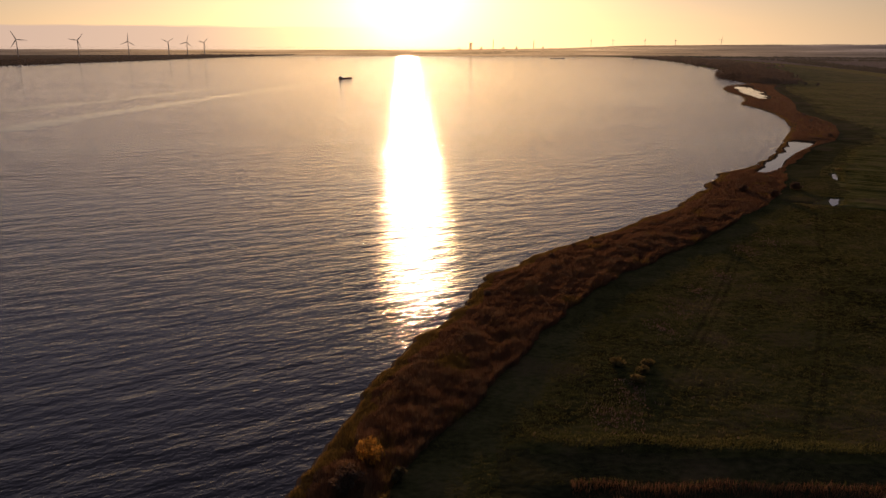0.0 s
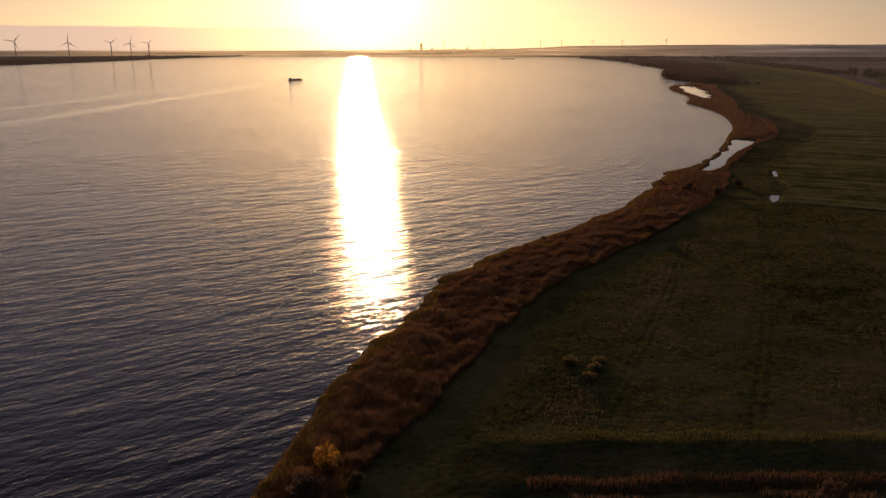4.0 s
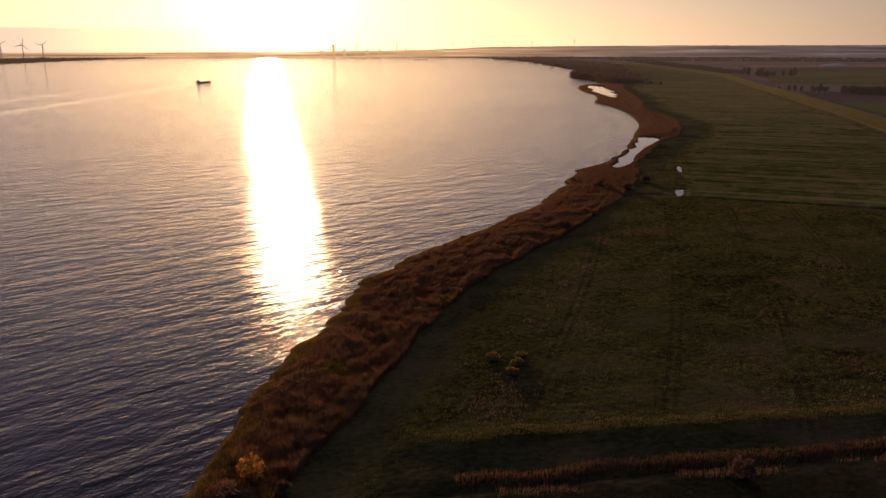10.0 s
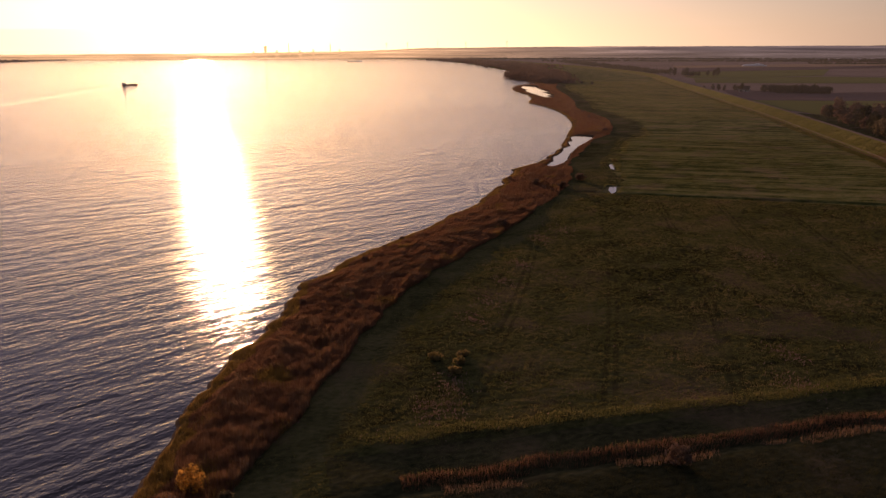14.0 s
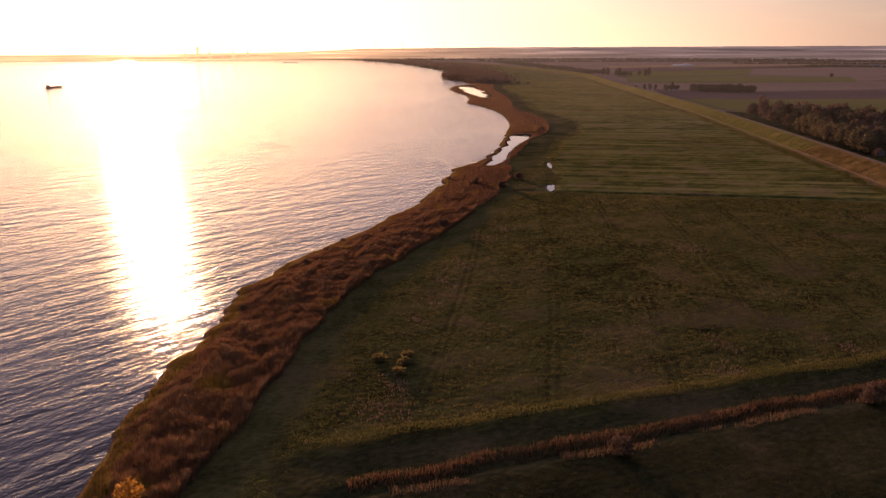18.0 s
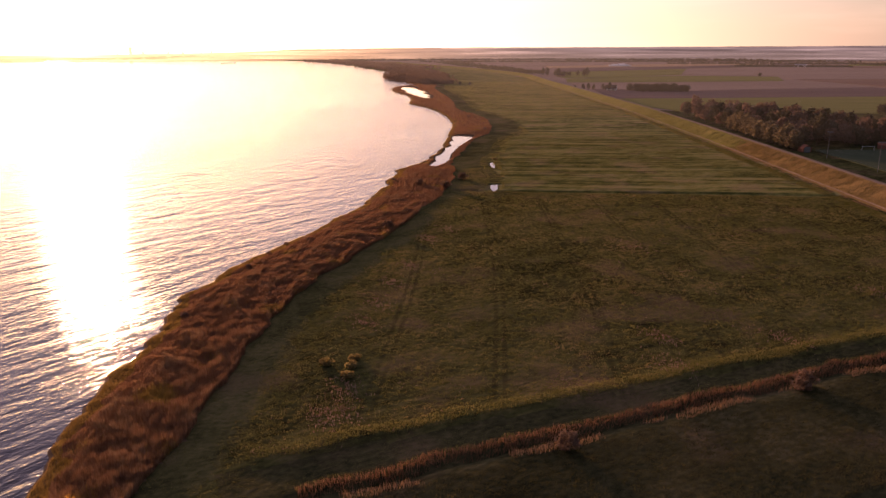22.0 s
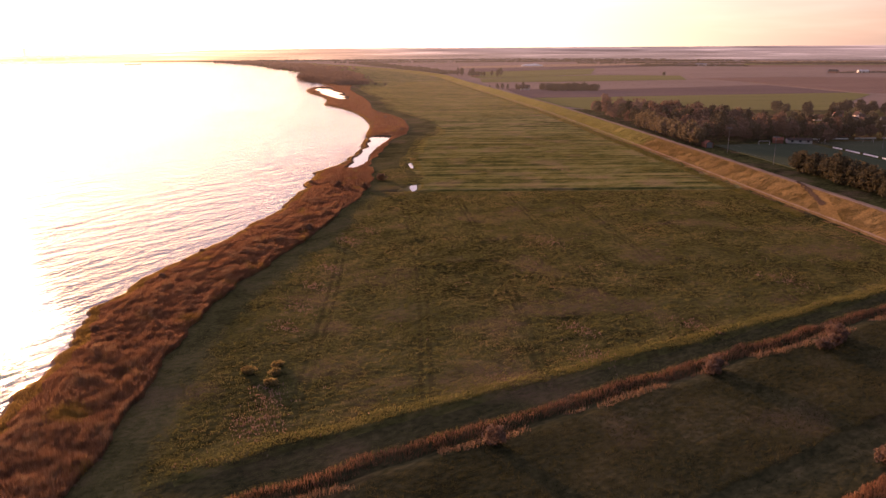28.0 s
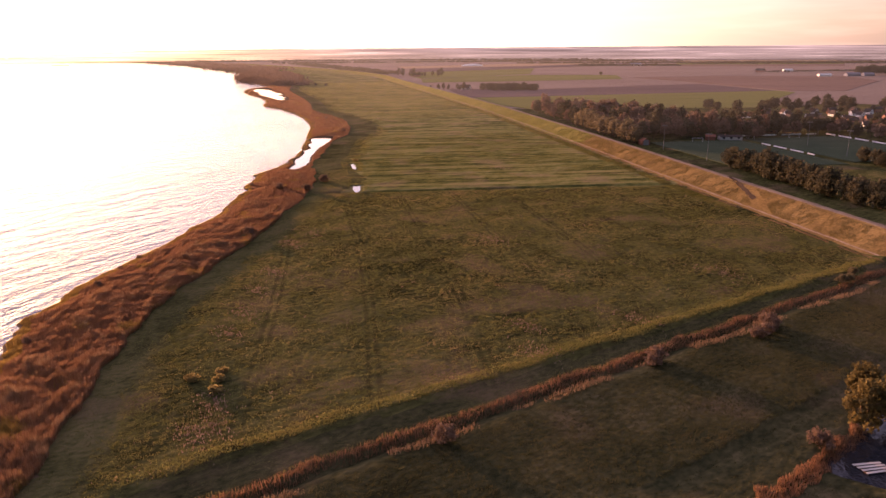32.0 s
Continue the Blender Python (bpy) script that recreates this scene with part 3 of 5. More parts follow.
n_p = len(PROFILE)
for i in range(len(cxy) - 1):
    for j in range(n_p - 1):
        df.append((i * n_p + j, i * n_p + j + 1, (i + 1) * n_p + j + 1, (i + 1) * n_p + j))
        dry = cxy[i][1] < 322 + 6 * math.sin(j * 2.1)
        dm.append(2 if j in (6,) else 3 if j in (2,) else (1 if dry and j < 6 else 0))
dike = raw("dike", dv, df, [M_DIKE, M_DIKE_DRY, M_TRACK, M_TRACK])
dike.data.polygons.foreach_set("material_index", np.array(dm, np.int32))
dike.data.polygons.foreach_set("use_smooth", np.ones(len(df), bool))
tagged(dike, "grassy river dike with a track along its crest", "dike", kind="structure")


def field(kind, poly, label):
    """A farmed field behind the dike."""
    return sheet("field", poly, 0.75, M_FIELD[kind], label, "field")


field("pasture", [(545, 725), (575, 752), (669, 711), (871, 643), (1035, 582), (1020, 545), (721, 427), (525, 558)], "green pasture behind the woods")
field("plough", [(600, 775), (700, 950), (787, 838), (950, 812), (1134, 782), (1101, 711), (1037, 585), (872, 645), (670, 713), (583, 755)], "dark ploughed field")
field("stubble", [(705, 955), (800, 1150), (945, 1070), (1158, 990), (1204, 884), (1134, 785), (965, 824), (790, 842)], "pinkish stubble field")
field("pasture", [(894, 1305), (1080, 1343), (1242, 1326), (1383, 1185), (1211, 1021), (962, 1090), (800, 1162)], "narrow yellow-green field")
field("brown", [(1279, 1048), (1478, 993), (1705, 802), (1500, 640), (1108, 517), (1046, 566), (1215, 868)], "reddish brown bare field")
field("stubble", [(1385, 1190), (1300, 1387), (1700, 1810), (1958, 1915), (2360, 1757), (2121, 1275), (1628, 976), (1282, 1056)], "wide pinkish stubble field")
field("plough", [(1141, 1722), (1347, 2033), (1919, 2051), (2694, 2216), (2316, 1904), (1690, 1805)], "distant dark strip of field")
field("brown", [(2470, 1815), (3025, 1431), (2652, 1253), (2227, 1633)], "distant brown field")
field("pasture", [(2480, 1830), (2800, 2050), (3400, 1640), (3040, 1440)], "distant grey-green field")
field("ochre", [(2986, 2193), (3400, 2450), (4050, 1980), (3668, 1738)], "distant pale field")
field("brown", [(2518, 2692), (3000, 3150), (3500, 2800), (3119, 2495)], "distant dusky field")
field("ochre", [(1360, 2080), (1500, 2330), (2300, 2420), (2690, 2250), (1919, 2070)], "distant pale strip of stubble")
field("pasture", [(960, 1440), (1130, 1700), (1680, 1790), (1290, 1390), (1080, 1350), (910, 1330)], "distant green-brown field")
# a pale farm track between the bare field and the ploughed one
tk = np.array([(1212, 884), (1160, 790), (1113, 703), (1070, 636), (1030, 560)])
raw("farm_track", [(x + o, y, 0.80) for x, y in tk for o in (-3.5, 3.5)], [(2 * i, 2 * i + 1, 2 * i + 3, 2 * i + 2) for i in range(4)], M_TRACK)
tagged(bpy.data.objects["farm_track"], "pale farm track between two bare fields", "track", kind="structure")

# ---------------------------------------------------------------- plants as stuff


def scatter(rs, n, x0, x1, y0, y1, keep):
    x, y = rs.uniform(x0, x1, n), rs.uniform(y0, y1, n)
    ok = keep(x, y)
    return x[ok], y[ok]


def blades(name, x, y, z, tall, wide, lean, material, rs, label, category):
    """Thin upright blades, one triangle each, leaning at random; one object of stuff."""
    n = len(x)
    a, b = rs.uniform(0, 6.283, n), rs.uniform(0, 6.283, n)
    w = wide * rs.uniform(0.6, 1.4, n) / 2
    off = tall * lean * rs.uniform(0.2, 1, n)
    v = np.zeros((n, 3, 3))
    v[:, 0] = np.stack([x - np.cos(a) * w, y - np.sin(a) * w, z - 0.1], -1)
    v[:, 1] = np.stack([x + np.cos(a) * w, y + np.sin(a) * w, z - 0.1], -1)
    v[:, 2] = np.stack([x + np.cos(b) * off, y + np.sin(b) * off, z + tall * rs.uniform(0.75, 1.15, n)], -1)
    return tagged(raw(name, v, np.arange(3 * n).reshape(n, 3), material), label, category, kind="stuff")


rs = np.random.RandomState(7)


def in_reeds(x, y):
    return (off_line(SHORE, x, y) + ragged(y) > -0.6) & (off_line(REED_IN, x, y) + ragged(y) * 0.7 < 0.4) & ~near_pond(x, y, 1.0)


def reed_ridge(x, y):
    """Crests of wind-combed reed that run slantwise along the belt, 0 to 1."""
    u, v = off_line(SHORE, x, y), 0.55 * x + 0.83 * y
    bend = 4 * wobble(x, y, 26, 48)
    return (1 - np.minimum(1, np.abs(wobble(1.2 * u + 0.30 * v + bend, 0.30 * v - 0.1 * u + bend, 25, 43)))) ** 2 * (0.5 + 0.5 * smooth(-0.8, 0.8, wobble(x, y, 19, 49)))


def reed_height(x, y):
    return 1.2 + 0.75 * reed_ridge(x, y) + 0.30 * wobble(x, y, 9, 42) + 0.26 * wobble(x, y, 3.6, 46)


for n, y0, y1, x0, x1, wide, mult in ((1500000, 70, 250, -30, 110, 0.10, 1.0), (700000, 250, 520, 75, 300, 0.24, 0.72), (330000, 520, 1300, 230, 620, 0.7, 0.7)):
    x, y = scatter(rs, n, x0, x1, y0, y1, in_reeds)
    out = off_line(SHORE, x, y) + ragged(y)
    tall = np.maximum(0.5, reed_height(x, y)) * mult * (0.35 + 0.65 * smooth(0, 6, out)) * np.where(near_pond(x, y, 11), 0.5, 1.0)
    # waterside rim and scattered patches coloured as lit reed
    pale = (out < 2.2 + 1.5 * wobble(x, y, 20, 44)) | (wobble(x, y, 24, 45) + rs.normal(0, 0.25, len(x)) > 0.9)
    # crest blades get the paler reed: sunlit tops by colour
    crest = ~pale & (reed_ridge(x, y) + rs.normal(0, 0.2, len(x)) > 0.72) & (wobble(x, y, 13, 47) > -0.5)
    for sel, m, lab in ((~pale & ~crest, M_REED, "belt of dry rust-brown reeds along the water"), (crest, M_REED_PALE, "crests of wind-combed reed, paler to read as sunlit"), (pale, M_SUN_RIM, "yellow-green reeds at the water's edge, backlight put into their colour")):
        blades("reed_bed", x[sel], y[sel], land(x[sel], y[sel]), tall[sel], wide, 0.22, m, rs, lab, "reeds")

x, y = scatter(rs, 130000, 18, 225, 70, 100, lambda x, y: (np.abs(y - ditch_y(x) - 0.4) < 1.35 + 0.45 * wobble(x, y, 12, 50)) & (off_line(DIKE, x, y) < -18))
blades("ditch_reeds", x, y, land(x, y), 0.85 + 0.25 * wobble(x, y, 7, 51), 0.09, 0.5, M_REED, rs, "brown reed fringe along a ditch", "reeds")
x, y = scatter(rs, 70000, 18, 225, 70, 100, lambda x, y: (np.abs(y - ditch_y(x) - 1.9 - 0.3 * wobble(x, y, 9, 56)) < 0.5) & (wobble(x, y, 25, 57) > -0.6) & (off_line(DIKE, x, y) < -18))
blades("ditch_grass", x, y, land(x, y), 0.5 + 0.15 * wobble(x, y, 6, 58), 0.10, 0.5, M_SWARD, rs, "yellow-green grass along the ditch's edge", "grass")
x, y = scatter(rs, 90000, 18, 225, 65, 100, lambda x, y: (np.abs(y - ditch_y(x) + 3.2 + 0.6 * wobble(x, y, 15, 52)) < 1.2) & (wobble(x, y, 30, 53) > -0.25) & (off_line(DIKE, x, y) < -18))
blades("ditch_sedge", x, y, land(x, y), 0.9 + 0.3 * wobble(x, y, 6, 54), 0.10, 0.35, M_REED_PALE, rs, "pale sedge on the far side of the ditch", "sedge")


def in_rough(x, y):
    q = x * ALONG[0] + y * ALONG[1] + 0.05 * (x * ACROSS[0] + y * ACROSS[1]) - 4
    return (off_line(REED_IN, x, y) > 9 + 3 * smooth(60, 160, x) + 3.5 * wobble(x, y, 30, 31) + 1.5 * wobble(x, y, 6, 32) - 2 + 5 * np.abs(rs.normal(0, 0.6, np.shape(x)))) & (off_line(DIKE, x, y) < -17) & (q < 305) & (y > ridge_y(x) - 1)


def tufts(n, x0, x1, y0, y1, keep, per, radius):
    """Blade feet gathered into small tufts."""
    x, y = scatter(rs, n, x0, x1, y0, y1, keep)
    size = rs.uniform(0.5, 1.5, len(x))
    x, y, size = np.repeat(x, per), np.repeat(y, per), np.repeat(size, per)
    return x + rs.normal(0, radius, len(x)) * size, y + rs.normal(0, radius, len(x)) * size, size


def off_tracks(x, y):
    """Away from the faint wheel marks that run with the dike, two by two."""
    p = x * ACROSS[0] + y * ACROSS[1] + 1.5 * np.sin((x * ALONG[0] + y * ALONG[1]) / 40)
    mark = np.minimum(np.abs((p % 23) - 5.0), np.abs((p % 23) - 6.9))
    return (mark > 0.45) | (rs.uniform(0, 1, np.shape(x)) < 0.5)


x, y, size = tufts(135000, 0, 290, 85, 290, lambda x, y: in_rough(x, y) & off_tracks(x, y) & (wobble(x, y, 26, 59) + 0.2 * wobble(x, y, 7, 60) + rs.uniform(-1.7, 1.7, len(x)) > -1.0), 8, 0.30)
blades("tussock_grass", x, y, land(x, y), 0.12 + 0.13 * size, 0.14, 0.7, M_TUSSOCK, rs, "tussocky autumn pasture grass", "grass")
x, y, size = tufts(60000, 10, 230, 30, 86, lambda x, y: (y < ditch_y(x) - 4.5) & ((y > 53.4 + 0.5 * wobble(x, y, 9, 14)) | (x < 72) | (rs.uniform(0, 1, len(x)) < 0.22)) & (off_line(DIKE, x, y) < -15) & (off_line(REED_IN, x, y) > 10) & ~((x > 98 - 0.35 * (y - 38)) & (y < 46)), 7, 0.25)
blades("meadow_grass", x, y, land(x, y), 0.08 + 0.12 * size, 0.12, 0.7, M_SHADE_GRASS, rs, "brownish meadow grass below the ditch, shade put into its colour", "grass")

# yellow-green grass on the bank, its sunlit crest partly put into the colour
x, y = scatter(rs, 110000, 14, 250, 78, 102, lambda x, y: (np.abs(y - ridge_y(x) - 1.2 - 0.6 * wobble(x, y, 22, 7)) < 1.8 + 0.5 * wobble(x, y, 10, 64)) & (off_line(DIKE, x, y) < -17))
blades("bank_grass", x, y, land(x, y), 0.35 + 0.12 * wobble(x, y, 4, 65), 0.13, 0.6, M_SWARD, rs, "sunlit yellow-green grass along a low bank", "grass")

x, y = scatter(rs, 560000, -12, 200, 60, 330, lambda x, y: (off_line(REED_IN, x, y) > 0.3) & (off_line(REED_IN, x, y) < 14 + 3 * smooth(60, 160, x)))
blades("short_grass", x, y, land(x, y), 0.17 + 0.06 * wobble(x, y, 2.5, 66), 0.16, 0.7, M_TUSSOCK, rs, "short grass of the strip beside the reeds", "grass")
x, y = scatter(rs, 200000, 10, 235, 70, 100, lambda x, y: (y < ridge_y(x) - 0.8) & (y > ditch_y(x) + 1.2) & (off_line(DIKE, x, y) < -15))
blades("short_grass", x, y, land(x, y), 0.10 + 0.05 * wobble(x, y, 2.5, 67), 0.10, 0.8, M_TUSSOCK, rs, "short shaded grass between bank and ditch", "grass")
x, y = scatter(rs, 90000, 0, 290, 85, 290, lambda x, y: in_rough(x, y) & (wobble(x, y, 23, 71) + 0.8 * wobble(x, y, 3, 72) > 1.05))
blades("withered_weeds", x, y, land(x, y), 0.38 + 0 * x, 0.16, 0.7, M_DEAD, rs, "patches of withered pinkish brown weeds", "weeds")
# stands of dead weed stalks along the edge of the rough pasture
WEEDS = [(55, 156, 4), (74, 182, 3), (102, 216, 5), (146, 171, 5), (95, 97, 4), (31, 107, 3), (173, 107, 5), (103, 109, 3), (245, 283, 6), (27, 106, 3), (126, 98, 4), (34, 115, 3), (91, 207, 4), (48, 145, 3), (64, 169, 3)]
x, y = (np.concatenate([rs.normal(w[k], w[2] * (0.45 + 0.5 * k), 340) for w in WEEDS]) for k in (0, 1))
ok = wobble(x, y, 3, 68) > -0.2
blades("withered_weeds", x[ok], y[ok], land(x[ok], y[ok]), 0.42 + 0 * x[ok], 0.2, 0.9, M_DEAD, rs, "stand of dead pinkish weed stalks", "weeds")
# a faint old bank in the pasture, with yellower grass
x, y = scatter(rs, 30000, 44, 175, 98, 116, lambda x, y: (np.abs(y - 109.2 + 0.6 * wobble(x, y, 16, 69)) < 0.9 + 0.5 * wobble(x, y, 11, 70)) & (wobble(x, 0 * y, 60, 73) > -0.5))
blades("bank_grass", x, y, land(x, y), 0.32 + 0.1 * wobble(x, y, 4, 65), 0.14, 0.6, M_SWARD, rs, "yellow grass along a faint old bank", "grass")


def in_far_meadow(x, y):
    q = x * ALONG[0] + y * ALONG[1] + 0.05 * (x * ACROSS[0] + y * ACROSS[1]) - 4
    return (q > 308) & (off_line(DIKE, x, y) < -18) & (off_line(REED_IN, x, y) > 16) & ~near_pond(x, y, 2)


for n, x0, x1, y0, y1, wide, tall in ((900000, 120, 480, 190, 560, 0.18, 0.27), (380000, 280, 760, 540, 1250, 0.6, 0.36)):
    x, y = scatter(rs, n, x0, x1, y0, y1, in_far_meadow)
    q = x * ALONG[0] + y * ALONG[1] + 0.05 * (x * ACROSS[0] + y * ACROSS[1]) - 4
    ok = (0.6 * np.sin(q * 6.28 / 9.5 + 2 * wobble(x, y, 120, 74)) + 0.6 * np.sin(q * 6.28 / 5.7 + 1) + 0.5 * np.sin(q * 6.28 / 3.1) + 0.9 * wobble(x, y, 34, 73) + rs.uniform(-1.1, 1.1, len(x)) > 0.15) & ((q < 540) == (tall < 0.28))
    x, y = x[ok], y[ok]
    blades("pasture_grass", x, y, land(x, y), tall * (1 + 0.5 * wobble(x, y, 9, 34)), wide, 0.6, M_SWARD, rs, "grass of a striped riverside pasture", "grass")
x, y = scatter(rs, 60000, 130, 240, 255, 420, lambda x, y: near_pond(x, y, 5.0 + 2 * wobble(x, y, 8, 76), ("pool", "puddle")) & ~near_pond(x, y, 0.6))
blades("pool_rushes", x, y, land(x, y), 0.5 + 0.15 * wobble(x, y, 5, 77), 0.16, 0.4, M_TUSSOCK, rs, "brown rushes round small pools", "rushes")
x, y = scatter(rs, 120000, 160, 330, 300, 520, lambda x, y: (np.abs(off_line(REED_IN, x, y) - 24 - 3 * wobble(x, y, 40, 78)) < 2.2) & (y < 500))
blades("rush_strip", x, y, land(x, y), 0.5 + 0.2 * wobble(x, y, 6, 79), 0.16, 0.4, M_TUSSOCK, rs, "strip of brown rushes beside the mown path", "rushes")
# dead reeds washed up against the foot of the dike
i = rs.randint(0, len(cxy), 60000)
o = -16.5 + rs.normal(0, 0.4, len(i))
along = rs.uniform(-2.5, 2.5, len(i))
x, y = cxy[i, 0] + csd[i, 0] * o - csd[i, 1] * along, cxy[i, 1] + csd[i, 1] * o + csd[i, 0] * along
ok = (wobble(x, y, 14, 75) > -0.2) & (y > 60) & (y < 900)
x, y = x[ok], y[ok]
blades("drift_line", x, y, land(x, y), 0.25 + 0 * x, 0.22, 0.8, M_REED_PALE, rs, "drift of pale dead reeds along the dike's foot", "drift line")
# a band of brown rough growth and a shallow ditch along the outer foot of the dike
i = rs.randint(0, len(cxy), 150000)
o = -20.5 + rs.uniform(-3.2, 2.6, len(i))
along = rs.uniform(-2.5, 2.5, len(i))
x, y = cxy[i, 0] + csd[i, 0] * o - csd[i, 1] * along, cxy[i, 1] + csd[i, 1] * o + csd[i, 0] * along
ok = (wobble(x, y, 22, 85) + 0.5 * wobble(x, y, 7, 86) > -0.35 - 0.5 * smooth(240, 320, y)) & (y > 150) & (y < 1300)
x, y = x[ok], y[ok]
blades("rough_growth", x, y, land(x, y), (0.3 + 0.25 * smooth(-24, -19, o[ok])), 0.2 + 0.3 * smooth(300, 900, y), 0.6, M_TUSSOCK, rs, "brown rough growth along the dike's foot", "rough growth")
# dry grass on the outer slope of the dike
i = rs.randint(0, len(cxy), 330000)
o, along = rs.uniform(-12.2, -2.4, len(i)), rs.uniform(-2.5, 2.5, len(i))
x, y = cxy[i, 0] + csd[i, 0] * o - csd[i, 1] * along, cxy[i, 1] + csd[i, 1] * o + csd[i, 0] * along
z = np.interp(o, [a_ for a_, _ in PROFILE], [b_ for _, b_ in PROFILE])
ramp = np.abs((x - 283) * 0.68 - (y - 169) * 0.73) < 2.0
ok = (y > 40) & (y < 700) & (wobble(x, y, 6, 87) + 0.6 * wobble(x, y, 17, 88) + rs.uniform(-0.7, 0.7, len(x)) > -0.1) & ~ramp
for sel, m, lab in ((ok & (y < 322), M_STRAW, "dry orange grass on the dike's slope"), (ok & (y >= 322), M_SWARD, "yellow-green grass on the dike's slope")):
    blades("dike_grass", x[sel], y[sel], z[sel], 0.28 + 0 * x[sel], 0.2, 0.6, m, rs, lab, "grass")

# a dark brown ramp that slants up the dike
rv, rf = [], []
for n in range(15):
    f = n / 14
    x, y = 263 + 24 * f, 151 + 27 * f
    for s in (-0.9 - 0.3 * math.sin(n * 1.9), 0.9 + 0.3 * math.sin(n * 2.7)):
        px, py = x - 0.75 * s * 0.9, y + 0.66 * s * 0.9
        o = float(off_line(DIKE, np.array(px), np.array(py)))
        rv.append((px, py, float(np.interp(o, [a_ for a_, _ in PROFILE], [b_ for _, b_ in PROFILE])) + 0.16))
    if n:
        rf.append((2 * n - 2, 2 * n - 1, 2 * n + 1, 2 * n))
tagged(raw("dike_ramp", rv, rf, M_DARK_RAMP), "dark ramp slanting up the dike", "ramp", kind="structure")

# ---------------------------------------------------------------- trees and bushes


def leaf_cloud(centres, radii, per, size, r):
    """Small leaf faces on and in a set of clumps."""
    n = len(centres) * per
    c = np.repeat(centres, per, 0)
    d = r.normal(0, 1, (n, 3))
    d /= np.linalg.norm(d, axis=1, keepdims=True)
    p = c + d * np.repeat(radii, per)[:, None] * r.uniform(0.55, 1.08, (n, 1)) * (1, 1, 0.85)
    u = r.normal(0, 1, (n, 3))
    u /= np.linalg.norm(u, axis=1, keepdims=True)
    w = np.cross(u, d + 0.5 * r.normal(0, 1, (n, 3)))
    w /= np.linalg.norm(w, axis=1, keepdims=True) + 1e-9
    s = size * r.uniform(0.6, 1.4, (n, 1))
    v = np.stack([p - u * s, p + w * s * 0.7, p + u * s, p - w * s * 0.7], 1)
    return v.reshape(-1, 3), np.arange(4 * n).reshape(n, 4)


def tree(name, kind, h, wide, seed, label, category="tree", stem=0.22, clumps=54, per=16, leaf=0.6, lift=0.16, stems=1):
    """A tapered trunk with limbs, and a crown of leaf clumps with gaps."""
    r = np.random.RandomState(seed)
    ob = base(name, label=label, category=category)
    bm = bmesh.new()
    for s in range(stems):
        a = s * 6.28 / stems
        foot = Vector((0.25 * math.cos(a), 0.25 * math.sin(a), -0.3)) if stems > 1 else Vector((0, 0, -0.3))
        top = Vector((r.normal(0, 0.03) * h + (0.18 * wide * math.cos(a) if stems > 1 else 0), r.normal(0, 0.03) * h + (0.18 * wide * math.sin(a) if stems > 1 else 0), h * 0.62))
        mid = foot.lerp(top, 0.5) + Vector((r.normal(0, 0.02) * h, r.normal(0, 0.02) * h, 0))
        rod(bm, foot, mid, stem, stem * 0.7, 7)
        rod(bm, mid, top, stem * 0.7, stem * 0.25, 6)
        for j in range(6 if stems == 1 else 2):
            f = mid.lerp(top, j / 6)
            b = r.uniform(0, 6.28)
            rod(bm, f, f + Vector((math.cos(b) * wide * 0.36, math.sin(b) * wide * 0.36, h * r.uniform(0.08, 0.22))), stem * 0.35, stem * 0.08, 5)
    part("trunk", bm, M_BARK, ob)
    d = r.normal(0, 1, (clumps, 3))
    d /= np.linalg.norm(d, axis=1, keepdims=True)
    rad = r.uniform(0.25, 1.0, (clumps, 1)) ** 0.5
    lo = lift * h
    c = d * rad * (wide * 0.40, wide * 0.40, (h - lo) * 0.42) + (0, 0, lo + (h - lo) * 0.5)
    c[:, :2] *= (1.12 - 0.45 * (c[:, 2:] - lo) / (h - lo)) * r.uniform(0.85, 1.2)
    v, f = leaf_cloud(c, r.uniform(0.09, 0.20, clumps) * wide, per, leaf, r)
    raw("crown", v, f, M_LEAF[kind], ob)
    return ob


def plant(proto, places, r, group, scale=(0.8, 1.2), first=False):
    """Copies of a tree at places, turned and scaled at random; the first is the tree itself."""
    for i, (x, y) in enumerate(places):
        z = float(land(np.array([x]), np.array([y]))[0]) - 0.05
        s = r.uniform(*scale)
        m = pose(x, y, z, 0, 0, r.uniform(0, 360)) @ Matrix.Diagonal((s, s, s * r.uniform(0.92, 1.1), 1))
        if i == 0 and first:
            proto.matrix_basis = m
            tagged(proto, group=group)
        else:
            tagged(copy_thing(proto, m), group=group)


r = np.random.RandomState(21)
rust_tree = tree("oak_tree", "rust", 15, 13, 1, "rust-brown autumn tree in the wood behind the dike", leaf=0.72)
rust_tree2 = tree("ash_tree", "rust", 16, 11, 2, "tall reddish autumn tree in the wood behind the dike", clumps=40)
dark_tree = tree("alder_tree", "dark", 13, 12, 3, "dark green tree in the wood behind the dike")
dark_tree2 = tree("poplar_tree", "dark", 15, 9.5, 4, "slim dark tree behind the playing fields", clumps=38)
willow = tree("willow_tree", "olive", 12, 12.5, 5, "rounded olive-grey willow along the dike's inner foot", clumps=64, per=20, lift=0.02)
row_tree = tree("lime_tree", "dark", 12.5, 13, 6, "broad brown-leaved tree beside the sports ground", clumps=64, per=20, lift=0.02)
gold_tree = tree("tree", "ochre", 9, 7, 8, "ochre-leaved tree beside the creek", clumps=46, per=40, leaf=0.32, lift=0.1)
bush = tree("bush", "rust", 2.6, 4.2, 9, "low reddish-brown bush beside the reedy ditch", "bush", 0.06, 22, 40, 0.2, 0.05, 4)
pale_bush = tree("bush", "olive", 3.2, 4.4, 10, "pale grey-brown bush at the end of the ditch", "bush", 0.06, 22, 40, 0.2, 0.05, 4)
